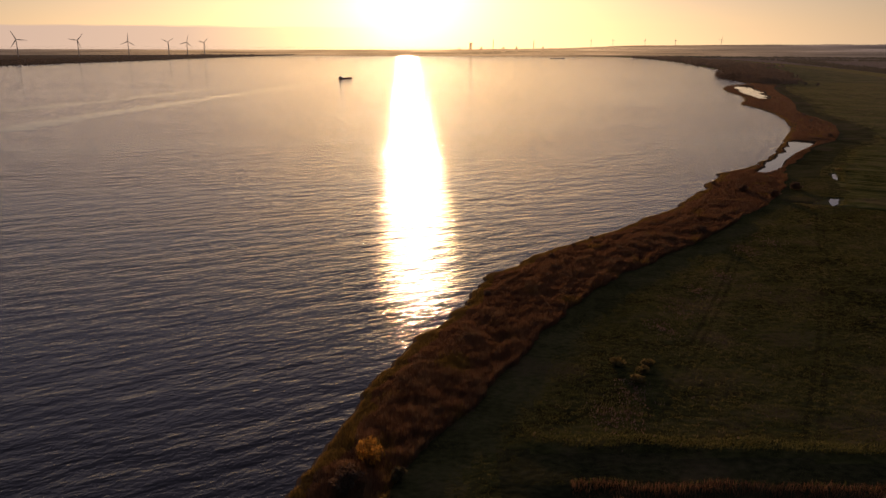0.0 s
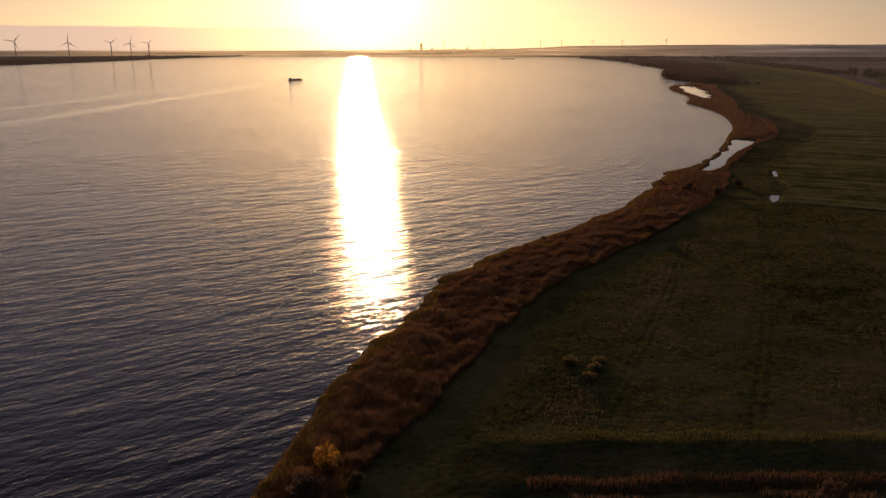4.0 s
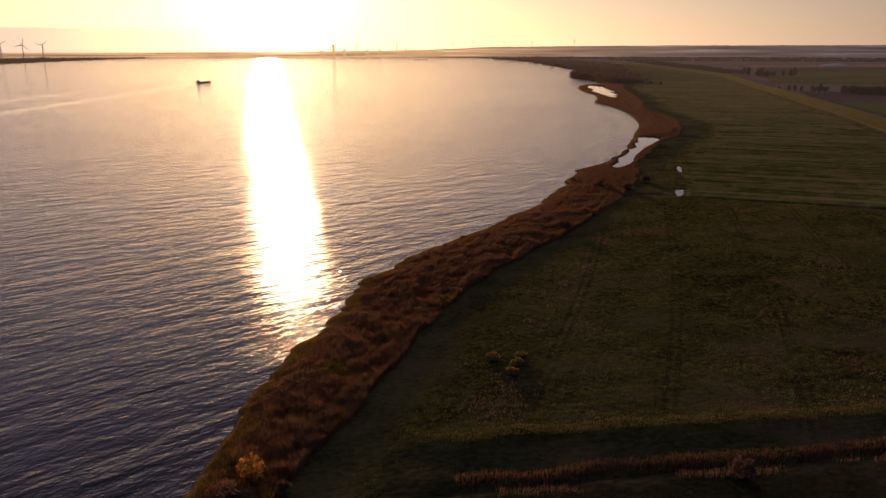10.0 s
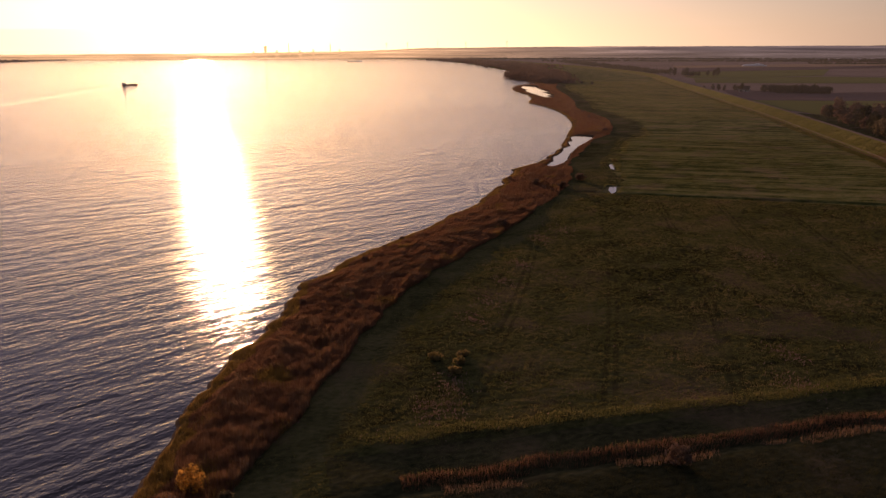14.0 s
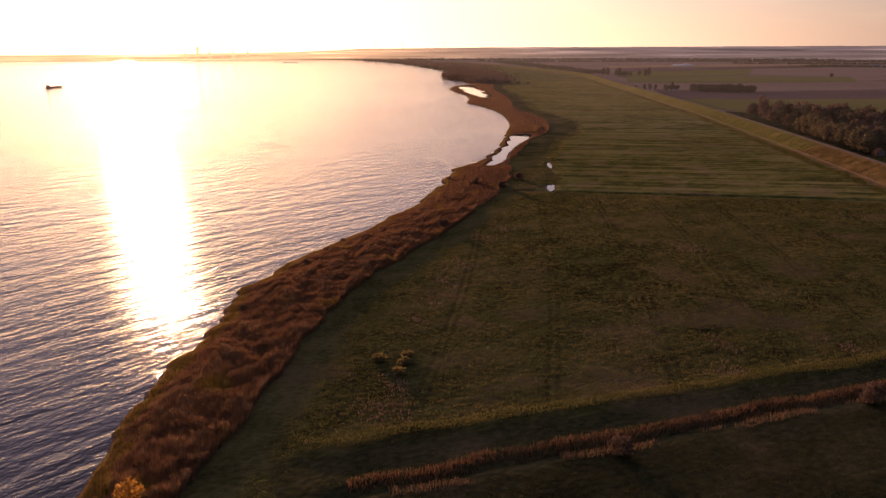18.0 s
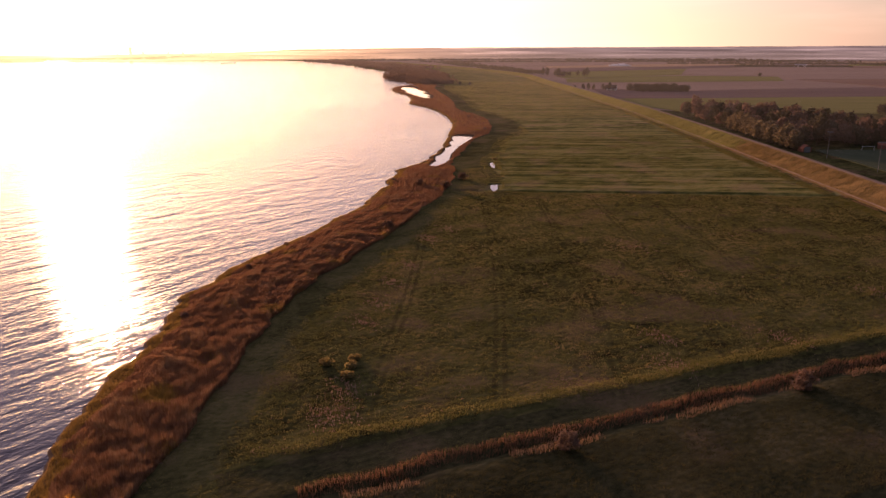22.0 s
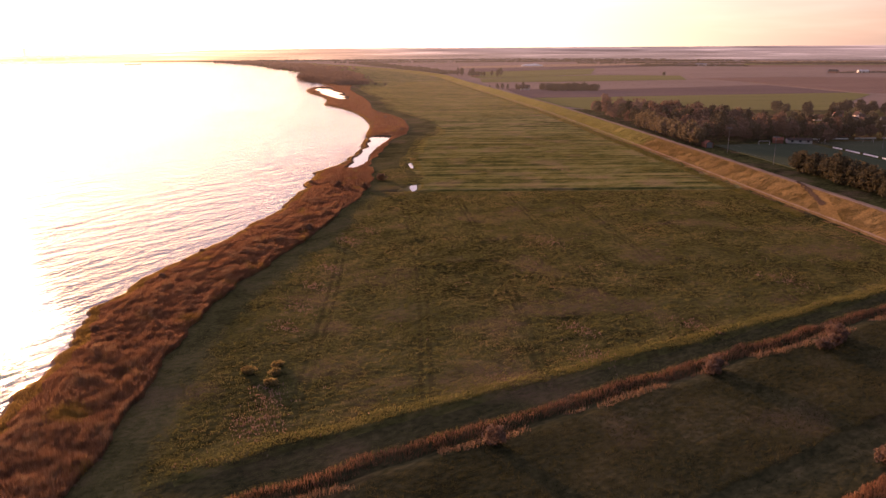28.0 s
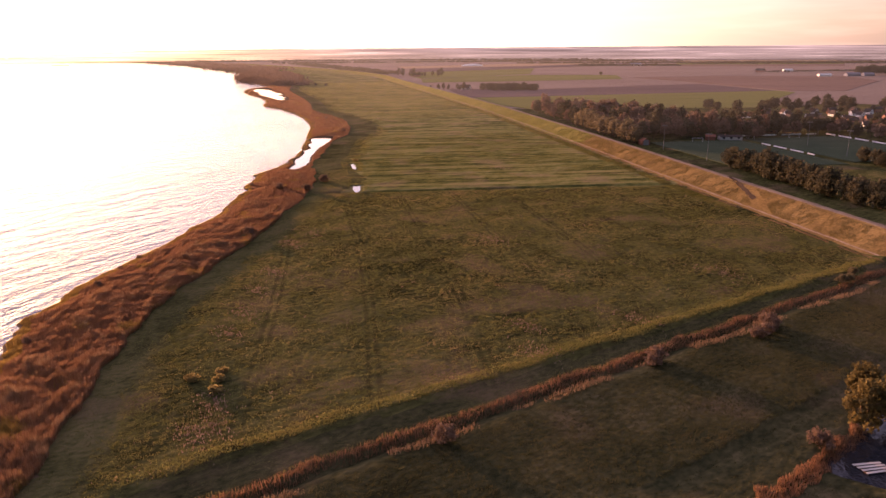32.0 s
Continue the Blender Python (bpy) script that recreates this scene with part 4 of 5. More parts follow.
gold_bush = tree("bush", "gold", 4.2, 4.8, 11, "round golden bush at the edge of the reeds", "bush", 0.07, 34, 26, 0.17, 0.08, 5)
green_bush = tree("bush", "straw", 1.1, 3.6, 12, "low ochre bush in the rough pasture", "bush", 0.04, 22, 44, 0.16, 0.02, 4)

plant(willow, [pq(199 + r.normal(0, 1), q) for q in np.arange(452, 566, 10.5)], r, "willows along the dike", (0.95, 1.2), True)
plant(row_tree, [pq(209 + r.normal(0, 1.5), q) for q in np.arange(243, 356, 8.5)], r, "tree row beside the sports ground", (0.85, 1.08), True)


def wood(n, p0, p1, q0, q1, inside=lambda p, q: True):
    out = []
    for _ in range(n * 6):
        p, q = r.uniform(p0, p1), r.uniform(q0, q1)
        if inside(p, q) and all((p - a) ** 2 + (q - b) ** 2 > 22 for a, b in out):
            out.append((p, q))
        if len(out) == n:
            break
    return [pq(p, q) for p, q in out]


places = wood(165, 196, 330, 470, 745, lambda p, q: p < 340 - 0.62 * (q - 480) and not (285 < p < 325 and 500 < q < 560) and not (p < 207 and q < 570))
for i, proto in enumerate((rust_tree, dark_tree, rust_tree2, dark_tree2)):
    plant(proto, places[i::4], r, "trees of the dike wood", (0.8, 1.15), True)
places = wood(48, 275, 380, 472, 500) + wood(26, 362, 400, 395, 475) + wood(16, 196, 290, 452, 478, lambda p, q: p < 206 or p > 285)
for i, proto in enumerate((dark_tree, dark_tree2, rust_tree)):
    plant(proto, places[i::3], r, "trees round the sports ground", (0.6, 0.95))
plant(dark_tree, wood(52, 350, 580, 470, 670), r, "trees among the village houses", (0.4, 0.65))
plant(dark_tree, wood(26, 380, 600, 640, 700), r, "trees behind the village houses", (0.8, 1.1))
plant(rust_tree, wood(18, 350, 580, 470, 670), r, "trees among the village houses", (0.35, 0.55))
plant(row_tree, [pq(286 + 6 * r.rand(), 325 + 9 * i) for i in range(4)], r, "trees between the pitches", (0.6, 0.85))
plant(dark_tree, [pq(300 + 10 * i, 312 + 6 * r.rand()) for i in range(6)], r, "trees between the pitches", (0.5, 0.75))
plant(gold_tree, [(117, 43), (121, 40), (123, 46)], r, "trees beside the creek", (0.95, 1.15), True)
plant(bush, [(59, 80.5), (109, 79.0), (111, 79.8), (138.5, 74.5), (142, 74.8), (145, 75.5), (106, 44.5), (147, 77)], r, "bushes along the ditch", (0.75, 1.15), True)
plant(pale_bush, [(190, 81.5), (192, 80.8), (199, 83)], r, "bushes at the end of the ditch", (0.8, 1.1), True)
plant(gold_bush, [(-10.8, 92)], r, "bushes in the reeds", (1.0, 1.05), True)
plant(bush, [(-13, 86), (135, 287), (127, 298), (151, 302), (84, 226), (262, 488), (300, 590), (318, 640)], r, "bushes in the reeds", (0.8, 1.2))
plant(pale_bush, [(81, 223), (-6, 88), (100, 250)], r, "bushes in the reeds", (0.6, 0.8))
plant(green_bush, [(33.5, 126.7), (38, 123.4), (35.8, 119.6), (39.5, 126.5), (150, 330), (196, 352)], r, "bushes in the pasture", (0.8, 1.1), True)
plant(bush, [(121, 316), (47.5, 221.5), (31.5, 199), (16.8, 177.5), (40, 211.5), (11, 166.8)], r, "bushes at the water's edge", (0.4, 0.55))
plant(dark_tree, [(571, 1157), (576, 1129)], r, "lone trees in the pasture", (0.5, 0.62))
plant(dark_tree, [(1344, 1200)], r, "lone trees in the fields", (0.7, 0.75))
wr = np.random.RandomState(61)
plant(rust_tree, [(float(line_x(SHORE, yy)) + wr.uniform(8, 75), yy) for yy in wr.uniform(1230, 1480, 26)], wr, "trees of the wood on the shore", (0.6, 1.0))
# a square copse with a farmhouse, and the trees of a farm on the dike
cop = [(722 + a * 11 + r.normal(0, 2), 850 + b * 10 - a * 6 + r.normal(0, 2)) for a in range(6) for b in range(4)]
plant(row_tree, cop, r, "trees of a farm copse", (0.8, 0.95))
plant(dark_tree2, [(655 + 7 * a, 925 + r.normal(0, 5) - 5 * a) for a in range(7)], r, "trees of a farm copse", (0.45, 0.75))
plant(dark_tree2, [(925 + 6 * a + r.normal(0, 5), 1440 - 5 * a + r.normal(0, 12)) for a in range(14)], r, "trees of a farm by the dike", (0.55, 1.25))
plant(dark_tree, [(1780 + 13 * a + r.normal(0, 2), 790 - 6 * a + 9 * b) for a in range(7) for b in range(3)], r, "trees of a far farmyard", (1.6, 1.85))


def far_belt(path, wide, high, n, kind, label, seed=0, size=2.6):
    """Distant trees, told apart no more: uneven heaps of leaf faces along a line."""
    q = np.random.RandomState(seed)
    pts = np.array(path, float)
    t = q.uniform(0, len(pts) - 1, n)
    x = np.interp(t, range(len(pts)), pts[:, 0]) + q.uniform(-wide, wide, n)
    y = np.interp(t, range(len(pts)), pts[:, 1]) + q.uniform(-wide, wide, n)
    h = high * (0.55 + 0.3 * wobble(x, y, 60, seed) + q.uniform(0, 0.5, n))
    c = np.concatenate([np.stack([x + q.normal(0, 0.3, n) * h, y + q.normal(0, 0.3, n) * h, h * q.uniform(f - 0.15, f + 0.15, n)], -1) for f in (0.2, 0.42, 0.62, 0.8)])
    v, f = leaf_cloud(c, np.concatenate([h * 0.34, h * 0.36, h * 0.3, h * 0.2]), 8, size * 0.72, q)
    v[:, 2] = np.maximum(v[:, 2], -0.2)
    return tagged(raw("far_woods", v, f, M_LEAF[kind]), label, "woods", kind="stuff")


def shore_points(ys, off):
    return [(float(line_x(SHORE, y)) + off, y) for y in ys]


far_belt(shore_points((1225, 1300, 1390, 1480), 40), 34, 10, 1100, "rust", "brown willow wood on a bend of the shore", 1, 1.6)
far_belt(shore_points((1480, 1600, 1750, 1936, 2200), 75), 62, 8, 900, "rust", "brown wood along the far shore", 2, 2.2)
far_belt(shore_points((2200, 2479, 3093, 3587, 4000), 120), 110, 10, 900, "rust", "far wooded shore in evening haze", 3, 3.2)
far_belt([(570, 1275), (650, 1450), (780, 1750)], 26, 5, 420, "rust", "brown scrub behind the shore wood", 4, 1.8)
far_belt([(1000, 1640), (1180, 2100), (1350, 2700), (1500, 3200)], 50, 7, 700, "dark", "dark trees along the dike road", 5, 2.4)
far_belt([(2070, 1945), (2150, 1870), (2300, 1700)], 24, 8, 420, "dark", "long tree belt beside a farm", 6, 2.4)
far_belt([(2250, 2450), (3100, 1900), (3500, 1500)], 60, 6.5, 1000, "dark", "dark wood on the horizon", 7, 3)
far_belt([(2700, 1900), (3700, 1100)], 80, 6.5, 900, "dark", "dark wood far over the fields", 8, 3)
far_belt([(1500, 3400), (2600, 2900), (3300, 2500)], 110, 7, 900, "dark", "far hazy wood", 9, 4)
far_belt([(1300, 4200), (2400, 3900), (3400, 3100)], 140, 7, 900, "dark", "farthest line of woods", 10, 5)
far_belt([(1860, 1085), (2050, 1010), (2200, 960)], 12, 4, 160, "dark", "hedge by a far farm", 11, 1.6)

# ---------------------------------------------------------------- buildings


def house(w, d, eave, ridge, wall, roof, label, category="house", name="house", windows=2):
    """A gabled building: walls, roof, chimney, door and windows."""
    ob = base(name, label=label, category=category)
    bm = bmesh.new()
    sec = [(-w / 2, 0), (w / 2, 0), (w / 2, eave), (0, ridge), (-w / 2, eave)]
    rings = [[bm.verts.new((x, y, z)) for x, z in sec] for y in (-d / 2, d / 2)]
    bm.faces.new(rings[0]), bm.faces.new(rings[1][::-1])
    for i in range(5):
        j = (i + 1) % 5
        bm.faces.new((rings[0][j], rings[0][i], rings[1][i], rings[1][j]))
    part("wall", bm, wall, ob)
    bm = bmesh.new()
    for s in (-1, 1):
        slope = Vector((s * w / 2, 0, eave - ridge))
        out = slope * (1 + 0.5 / slope.length)
        nrm = Vector((s * (ridge - eave), 0, w / 2)).normalized() * 0.22
        lowl, top = Vector((0, 0, ridge + 0.03)) + out, Vector((0, 0, ridge + 0.03))
        vs = [bm.verts.new(Vector((p.x, y, p.z)) + q) for q in (Vector(), nrm) for y in (-d / 2 - 0.4, d / 2 + 0.4) for p in (lowl, top)]
        for f in ((0, 1, 3, 2), (4, 6, 7, 5), (0, 2, 6, 4), (1, 5, 7, 3), (0, 4, 5, 1), (2, 3, 7, 6)):
            bm.faces.new([vs[k] for k in f])
    bmesh.ops.recalc_face_normals(bm, faces=bm.faces)
    part("roof", bm, roof, ob)
    if windows:
        part("chimney", box(bmesh.new(), -0.4, d * 0.2, ridge - 0.6, 0.4, d * 0.2 + 0.8, ridge + 1.0, 0.06), M_WALL, ob)
    part("door", box(bmesh.new(), -0.5 if windows else -1.8, -d / 2 - 0.06, 0, 0.5 if windows else 1.8, -d / 2 + 0.02, 2.1 if windows else 3.4, 0.02), M_DARKSTEEL, ob)
    for k in range(windows):
        y = (k + 0.5) / windows * d - d / 2
        for s in (-1, 1):
            part("window", box(bmesh.new(), s * w / 2 - 0.06, y - 0.8, 0.9, s * w / 2 + 0.06, y + 0.8, 2.3, 0.02), M_GLASS, ob)
    if windows:
        part("window", box(bmesh.new(), -w * 0.36, -d / 2 - 0.06, 0.9, -w * 0.16, -d / 2 + 0.05, 2.3, 0.02), M_GLASS, ob)
        part("window", box(bmesh.new(), -0.7, -d / 2 - 0.06, eave + 0.4, 0.7, -d / 2 + 0.05, eave + 1.6, 0.02), M_GLASS, ob)
    return ob


HOUSES = [house(8, 11, 3.2, 8.0, M_WHITE, M_ROOF, "white village house with a dark tiled roof"), house(8, 10, 3.2, 8.2, M_WALL, M_ROOF, "brick village house with a tiled roof"),
          house(7, 13, 5.6, 9.0, M_WALL, M_ROOF, "two-storey brick terrace with a tiled roof"), house(9, 9, 3.0, 7.6, M_WHITE, M_ROOF, "low white house among trees")]
n_h = 0
for a in range(9):
    for b in range(6):
        p, q = 372 + a * 22 + r.normal(0, 3), 515 + b * 24 + r.normal(0, 4)
        if q > 560 + 0.55 * (p - 372) + 60 or r.rand() < 0.08:
            continue
        x, y = pq(p, q)
        proto = HOUSES[(n_h * 7 + a) % 4]
        m = pose(x, y, 0.3, 0, 0, -27 + (90 if r.rand() < 0.5 else 0) + r.normal(0, 8)) @ Matrix.Scale(0.8, 4)
        if n_h < 4:
            proto = HOUSES[n_h]
            proto.matrix_basis = m
        else:
            proto = copy_thing(proto, m)
        tagged(proto, group="village houses")
        n_h += 1
for x, y, turn, w, d, e, rg, wall, roof, lab in ((2205, 1800, 20, 16, 40, 5, 10, M_WHITE, M_BLUE, "long white farm shed among trees"), (2240, 1770, 30, 9, 12, 3, 8, M_WHITE, M_ROOF, "white farmhouse beside a long shed"),
                                                 (1847, 1090, 10, 12, 22, 4, 9, M_WALL, M_ROOF, "brick barn beside a hedge"), (1940, 1066, 60, 10, 26, 4, 7, M_WHITE, M_WHITE, "pale low farm shed on open fields"),
                                                 (1652, 822, 60, 10, 30, 4, 6, M_WHITE, M_WHITE, "low pale shed at a farm"), (1712, 790, 65, 14, 34, 4, 8, M_BLUE, M_BLUE, "large blue-grey barn in a farmyard"),
                                                 (1745, 772, 65, 12, 26, 4, 7.5, M_BLUE, M_BLUE, "blue-grey barn beside tall trees"), (705, 905, 40, 9, 14, 3, 8, M_WHITE, M_ROOF, "white farmhouse beside a copse"),
                                                 (968, 1432, 30, 10, 16, 3.5, 9, M_WALL, M_ROOF, "brick farmhouse at the dike")):
    ob = house(w, d, e, rg, wall, roof, lab, "barn" if w > 9.5 else "house", "barn" if w > 9.5 else "house", 0 if w > 9.5 else 2)
    ob.matrix_basis = pose(x, y, 0.3, 0, 0, turn)
# a pale heap under sheeting, far out on the fields
bm = bmesh.new()
bmesh.ops.create_uvsphere(bm, u_segments=24, v_segments=10, radius=1)
for v in bm.verts:
    v.co = Vector((v.co.x * 42, v.co.y * 14, max(v.co.z, 0) * 9 * (1 + 0.15 * math.sin(v.co.x * 5))))
heap = part("covered_heap", bm, M_WHITE)
heap.matrix_basis = pose(1740, 2195, 0.2, 0, 0, -37)
tagged(heap, "long heap under white sheeting on a field", "heap")

# ---------------------------------------------------------------- sports ground behind the dike


def pitch(p0, p1, q0, q1):
    quad = [pq(p0, q0), pq(p1, q0), pq(p1, q1), pq(p0, q1)]
    ob = sheet("sports_pitch", quad, 0.62, M_TURF, "green football pitch behind the dike", "pitch")

    def line(a, b, c, d):
        pts = [pq(a, c), pq(b, c), pq(b, d), pq(a, d)]
        raw("line", [(x, y, 0.64) for x, y in pts], [(3, 2, 1, 0)], M_LINE, ob)
    line(p0 + 3, p0 + 3.2, q0 + 3, q1 - 3), line(p1 - 3.2, p1 - 3, q0 + 3, q1 - 3)
    line(p0 + 3.2, p1 - 3.2, q0 + 3, q0 + 3.2), line(p0 + 3.2, p1 - 3.2, q1 - 3.2, q1 - 3)
    line(p0 + 3.2, p1 - 3.2, (q0 + q1) / 2, (q0 + q1) / 2 + 0.2)
    mid = (p0 + p1) / 2
    line(mid - 20, mid + 20, q1 - 19.7, q1 - 19.5), line(mid - 20, mid - 19.8, q1 - 19.5, q1 - 3.3), line(mid + 19.8, mid + 20, q1 - 19.5, q1 - 3.3)
    return ob


pitch(211, 276, 346, 454)
pitch(284, 356, 352, 462)


def goal():
    ob = base("football_goal", label="white football goal on the pitch", category="goal")
    for s in (-1, 1):
        part("post", rod(bmesh.new(), (s * 3.66, 0, 0), (s * 3.66, 0, 2.5), 0.09, 0.09), M_WHITE, ob)
        part("stay", rod(bmesh.new(), (s * 3.66, 0, 2.44), (s * 3.66, 1.8, 0), 0.04, 0.04), M_WHITE, ob)
    part("crossbar", rod(bmesh.new(), (-3.75, 0, 2.44), (3.75, 0, 2.44), 0.09, 0.09), M_WHITE, ob)
    return ob


g = goal()
for i, (p, q, turn) in enumerate(((243.5, 450.8, -27.3), (243.5, 349.5, 152.7), (287, 458, 62.7), (320, 458.8, -27.3))):
    x, y = pq(p, q)
    m = pose(x, y, 0.63, 0, 0, turn)
    if i:
        tagged(copy_thing(g, m), group="football goals")
    else:
        g.matrix_basis = m
        tagged(g, group="football goals")


def mast():
    ob = base("floodlight_mast", label="tall grey floodlight mast beside a pitch", category="mast")
    part("pole", rod(bmesh.new(), (0, 0, 0), (0, 0, 15), 0.15, 0.09, 10), M_DARKSTEEL, ob)
    part("crossarm", box(bmesh.new(), -1.6, -0.08, 14.6, 1.6, 0.08, 14.8, 0.02), M_DARKSTEEL, ob)
    for x in (-1.3, -0.45, 0.45, 1.3):
        part("lamp", box(bmesh.new(), x - 0.3, 0.1, 14.75, x + 0.3, 0.5, 15.25, 0.06), M_DARKSTEEL, ob)
    return ob


ms = mast()
for i, (x, y) in enumerate(((374, 279), (355, 235), (464, 235), (432, 195), (530, 262))):
    m = pose(x, y, 0.3, 0, 0, -60 if i < 2 else 110)
    if i:
        tagged(copy_thing(ms, m), group="floodlight masts")
    else:
        ms.matrix_basis = m
        tagged(ms, group="floodlight masts")


def boards(x0, y0, x1, y1, n, label):
    """A low fence of white boards on posts."""
    ob = base("board_fence", x0, y0, 0.3, math.degrees(math.atan2(y1 - y0, x1 - x0)), label=label, category="fence")
    step = math.hypot(x1 - x0, y1 - y0) / n
    b = box(bmesh.new(), 0.15, -0.04, 0.3, step - 0.15, 0.04, 1.15, 0.02)
    first = part("board", b, M_WHITE, ob)
    bp = part("post", box(bmesh.new(), -0.06, -0.06, 0, 0.06, 0.06, 1.2, 0.01), M_DARKSTEEL, ob)
    for k in range(1, n):
        if k % 5 == 3:
            continue
        for src in (first, bp):
            c = new(src.name.split(".")[0], src.data)
            c.parent, c.location = ob, (k * step, 0, 0)
    return ob


boards(446, 256, 421, 208, 16, "low white advertising boards between the pitches")
boards(534, 258, 500, 193, 22, "long white board fence behind the far pitch")
boards(470, 290, 528, 262, 16, "white boards at the end of the pitch")
club = house(6, 15, 2.3, 3.2, M_PALE, M_ROOF, "low pale clubhouse beside the pitch", "clubhouse", "clubhouse", 3)
club.matrix_basis = pose(452, 283, 0.3, 0, 0, 50)
shed = house(5, 7, 2.6, 4.2, M_RED, M_RED, "small orange-red shed under the dike", "shed", "shed", 0)
shed.matrix_basis = pose(*pq(203, 446), 0.3, 0, 0, -27)
shed2 = house(5, 6, 2.4, 3.6, M_RED, M_RED, "orange-red pavilion beside the pitch", "shed", "pavilion", 0)
shed2.matrix_basis = pose(441, 291, 0.3, 0, 0, 40)
shed3 = house(8, 12, 3.0, 6.4, M_WALL, M_RED, "brick house with a red roof behind the pitch", "house", "house", 2)
shed3.matrix_basis = pose(512, 290, 0.3, 0, 0, 20)

# ---------------------------------------------------------------- on the river


def ship(length, beam, label, laden):
    ob = base("cargo_ship", label=label, category="ship")
    bm = bmesh.new()
    rows = []
    for t in np.linspace(0, 1, 13):
        w = beam / 2 * (1 if t < 0.8 else max(0.08, math.cos((t - 0.8) / 0.2 * 1.5))) * (0.8 + 0.2 * min(1, t * 12))
        sheer = 0.9 * max(0, t - 0.75) * 4
        x = (t - 0.5) * length
        rows.append([bm.verts.new(p) for p in ((x, -w, 1.6 + sheer), (x, -w * 0.9, -0.4), (x, w * 0.9, -0.4), (x, w, 1.6 + sheer))])
    for a, b in zip(rows, rows[1:]):
        for i in range(4):
            j = (i + 1) % 4
            bm.faces.new((a[i], a[j], b[j], b[i]))
    bm.faces.new(rows[0]), bm.faces.new(rows[-1][::-1])
    bmesh.ops.recalc_face_normals(bm, faces=bm.faces)
    part("hull", bm, M_SHIPRED if laden else M_DARKSTEEL, ob)
    part("hatch", box(bmesh.new(), -length * 0.28, -beam * 0.38, 1.6, length * 0.34, beam * 0.38, 3.0 if laden else 2.2, 0.15), M_DARKSTEEL, ob)
    house_ = part("wheelhouse", box(bmesh.new(), -length * 0.44, -beam * 0.34, 1.6, -length * 0.33, beam * 0.34, 6.2 if laden else 4.2, 0.2), M_WHITE, ob)
    part("window", box(bmesh.new(), -length * 0.335, -beam * 0.3, 4.6 if laden else 3.0, -length * 0.328, beam * 0.3, 5.6 if laden else 3.9, 0.05), M_GLASS, house_)
    part("mast", rod(bmesh.new(), (length * 0.42, 0, 1.8), (length * 0.42, 0, 6.5), 0.12, 0.07), M_WHITE, ob)
    return ob


s1 = ship(48, 8, "small cargo ship under way with a red hull", True)
s1.matrix_basis = pose(-181, 1358, 0, 0, 0, 60) @ Matrix.Scale(0.82, 4)
s2 = ship(74, 9, "long low dark barge on the far river", False)
s2.matrix_basis = pose(556, 3620, 0, 0, 0, 172)


def wake(points, w0, w1, label):
    """Smoothed water left behind a ship: a low raised streak that widens."""
    line = curve_through(points, 14)
    t = np.gradient(line, axis=0)
    t /= np.linalg.norm(t, axis=1, keepdims=True)
    s = np.stack([t[:, 1], -t[:, 0]], -1)
    w = np.linspace(w0, w1, len(line)) * (1 + 0.35 * np.sin(np.arange(len(line)) * 1.7))
    v, f = [], []
    for i, p in enumerate(line):
        for o, z in ((-1, 0.02), (-0.35, 0.10), (0.35, 0.10), (1, 0.02)):
            a = p + s[i] * o * w[i]
            v.append((a[0], a[1], z))
        if i:
            for j in range(3):
                f.append((4 * i - 4 + j, 4 * i - 3 + j, 4 * i + 1 + j, 4 * i + j))
    return tagged(raw("ship_wake", v, [q[::-1] for q in f], M_WAKE), label, "wake", kind="structure")


wake([(-190, 1330), (-222, 1150), (-250, 966), (-285, 757), (-306, 617), (-318, 506)], 5.0, 17.0, "wake of smooth water trailing behind a ship")
wake([(-310, 1150), (-336, 998), (-367, 809), (-410, 666)], 5.0, 14.0, "older smooth wake across the river")


def buoy():
    ob = base("buoy", label="small dark buoy on the river", category="buoy")
    part("float", rod(bmesh.new(), (0, 0, -0.3), (0, 0, 1.4), 1.4, 1.1, 12), M_DARKSTEEL, ob)
    part("topmark", rod(bmesh.new(), (0, 0, 1.4), (0, 0, 5.5), 0.9, 0.15, 8), M_RED, ob)
    return ob


by = buoy()
for i, (x, y) in enumerate(((-38, 2620), (-386, 4144))):
    if i:
        tagged(copy_thing(by, pose(x, y, 0)), group="buoys")
    else:
        by.matrix_basis = pose(x, y, 0)
        tagged(by, group="buoys")

# the low island across the river
sheet("far_bank", [(-1251, 2081), (-1215, 2400), (-1142, 2792), (-1059, 3602), (-960, 4300), (-890, 4720), (-1300, 4740), (-2400, 4200), (-2900, 2600), (-2300, 1500)], 1.0, M_REEDBED, "low brown island across the river", "island")
far_belt([(-1270, 2100), (-1180, 2800), (-1095, 3602), (-930, 4650)], 26, 4, 420, "rust", "brown scrub along a low island", 31, 3)
far_belt([(-1500, 2400), (-1500, 3400), (-1300, 4500)], 170, 6, 480, "rust", "brown scrub and trees on a low island", 32, 4)


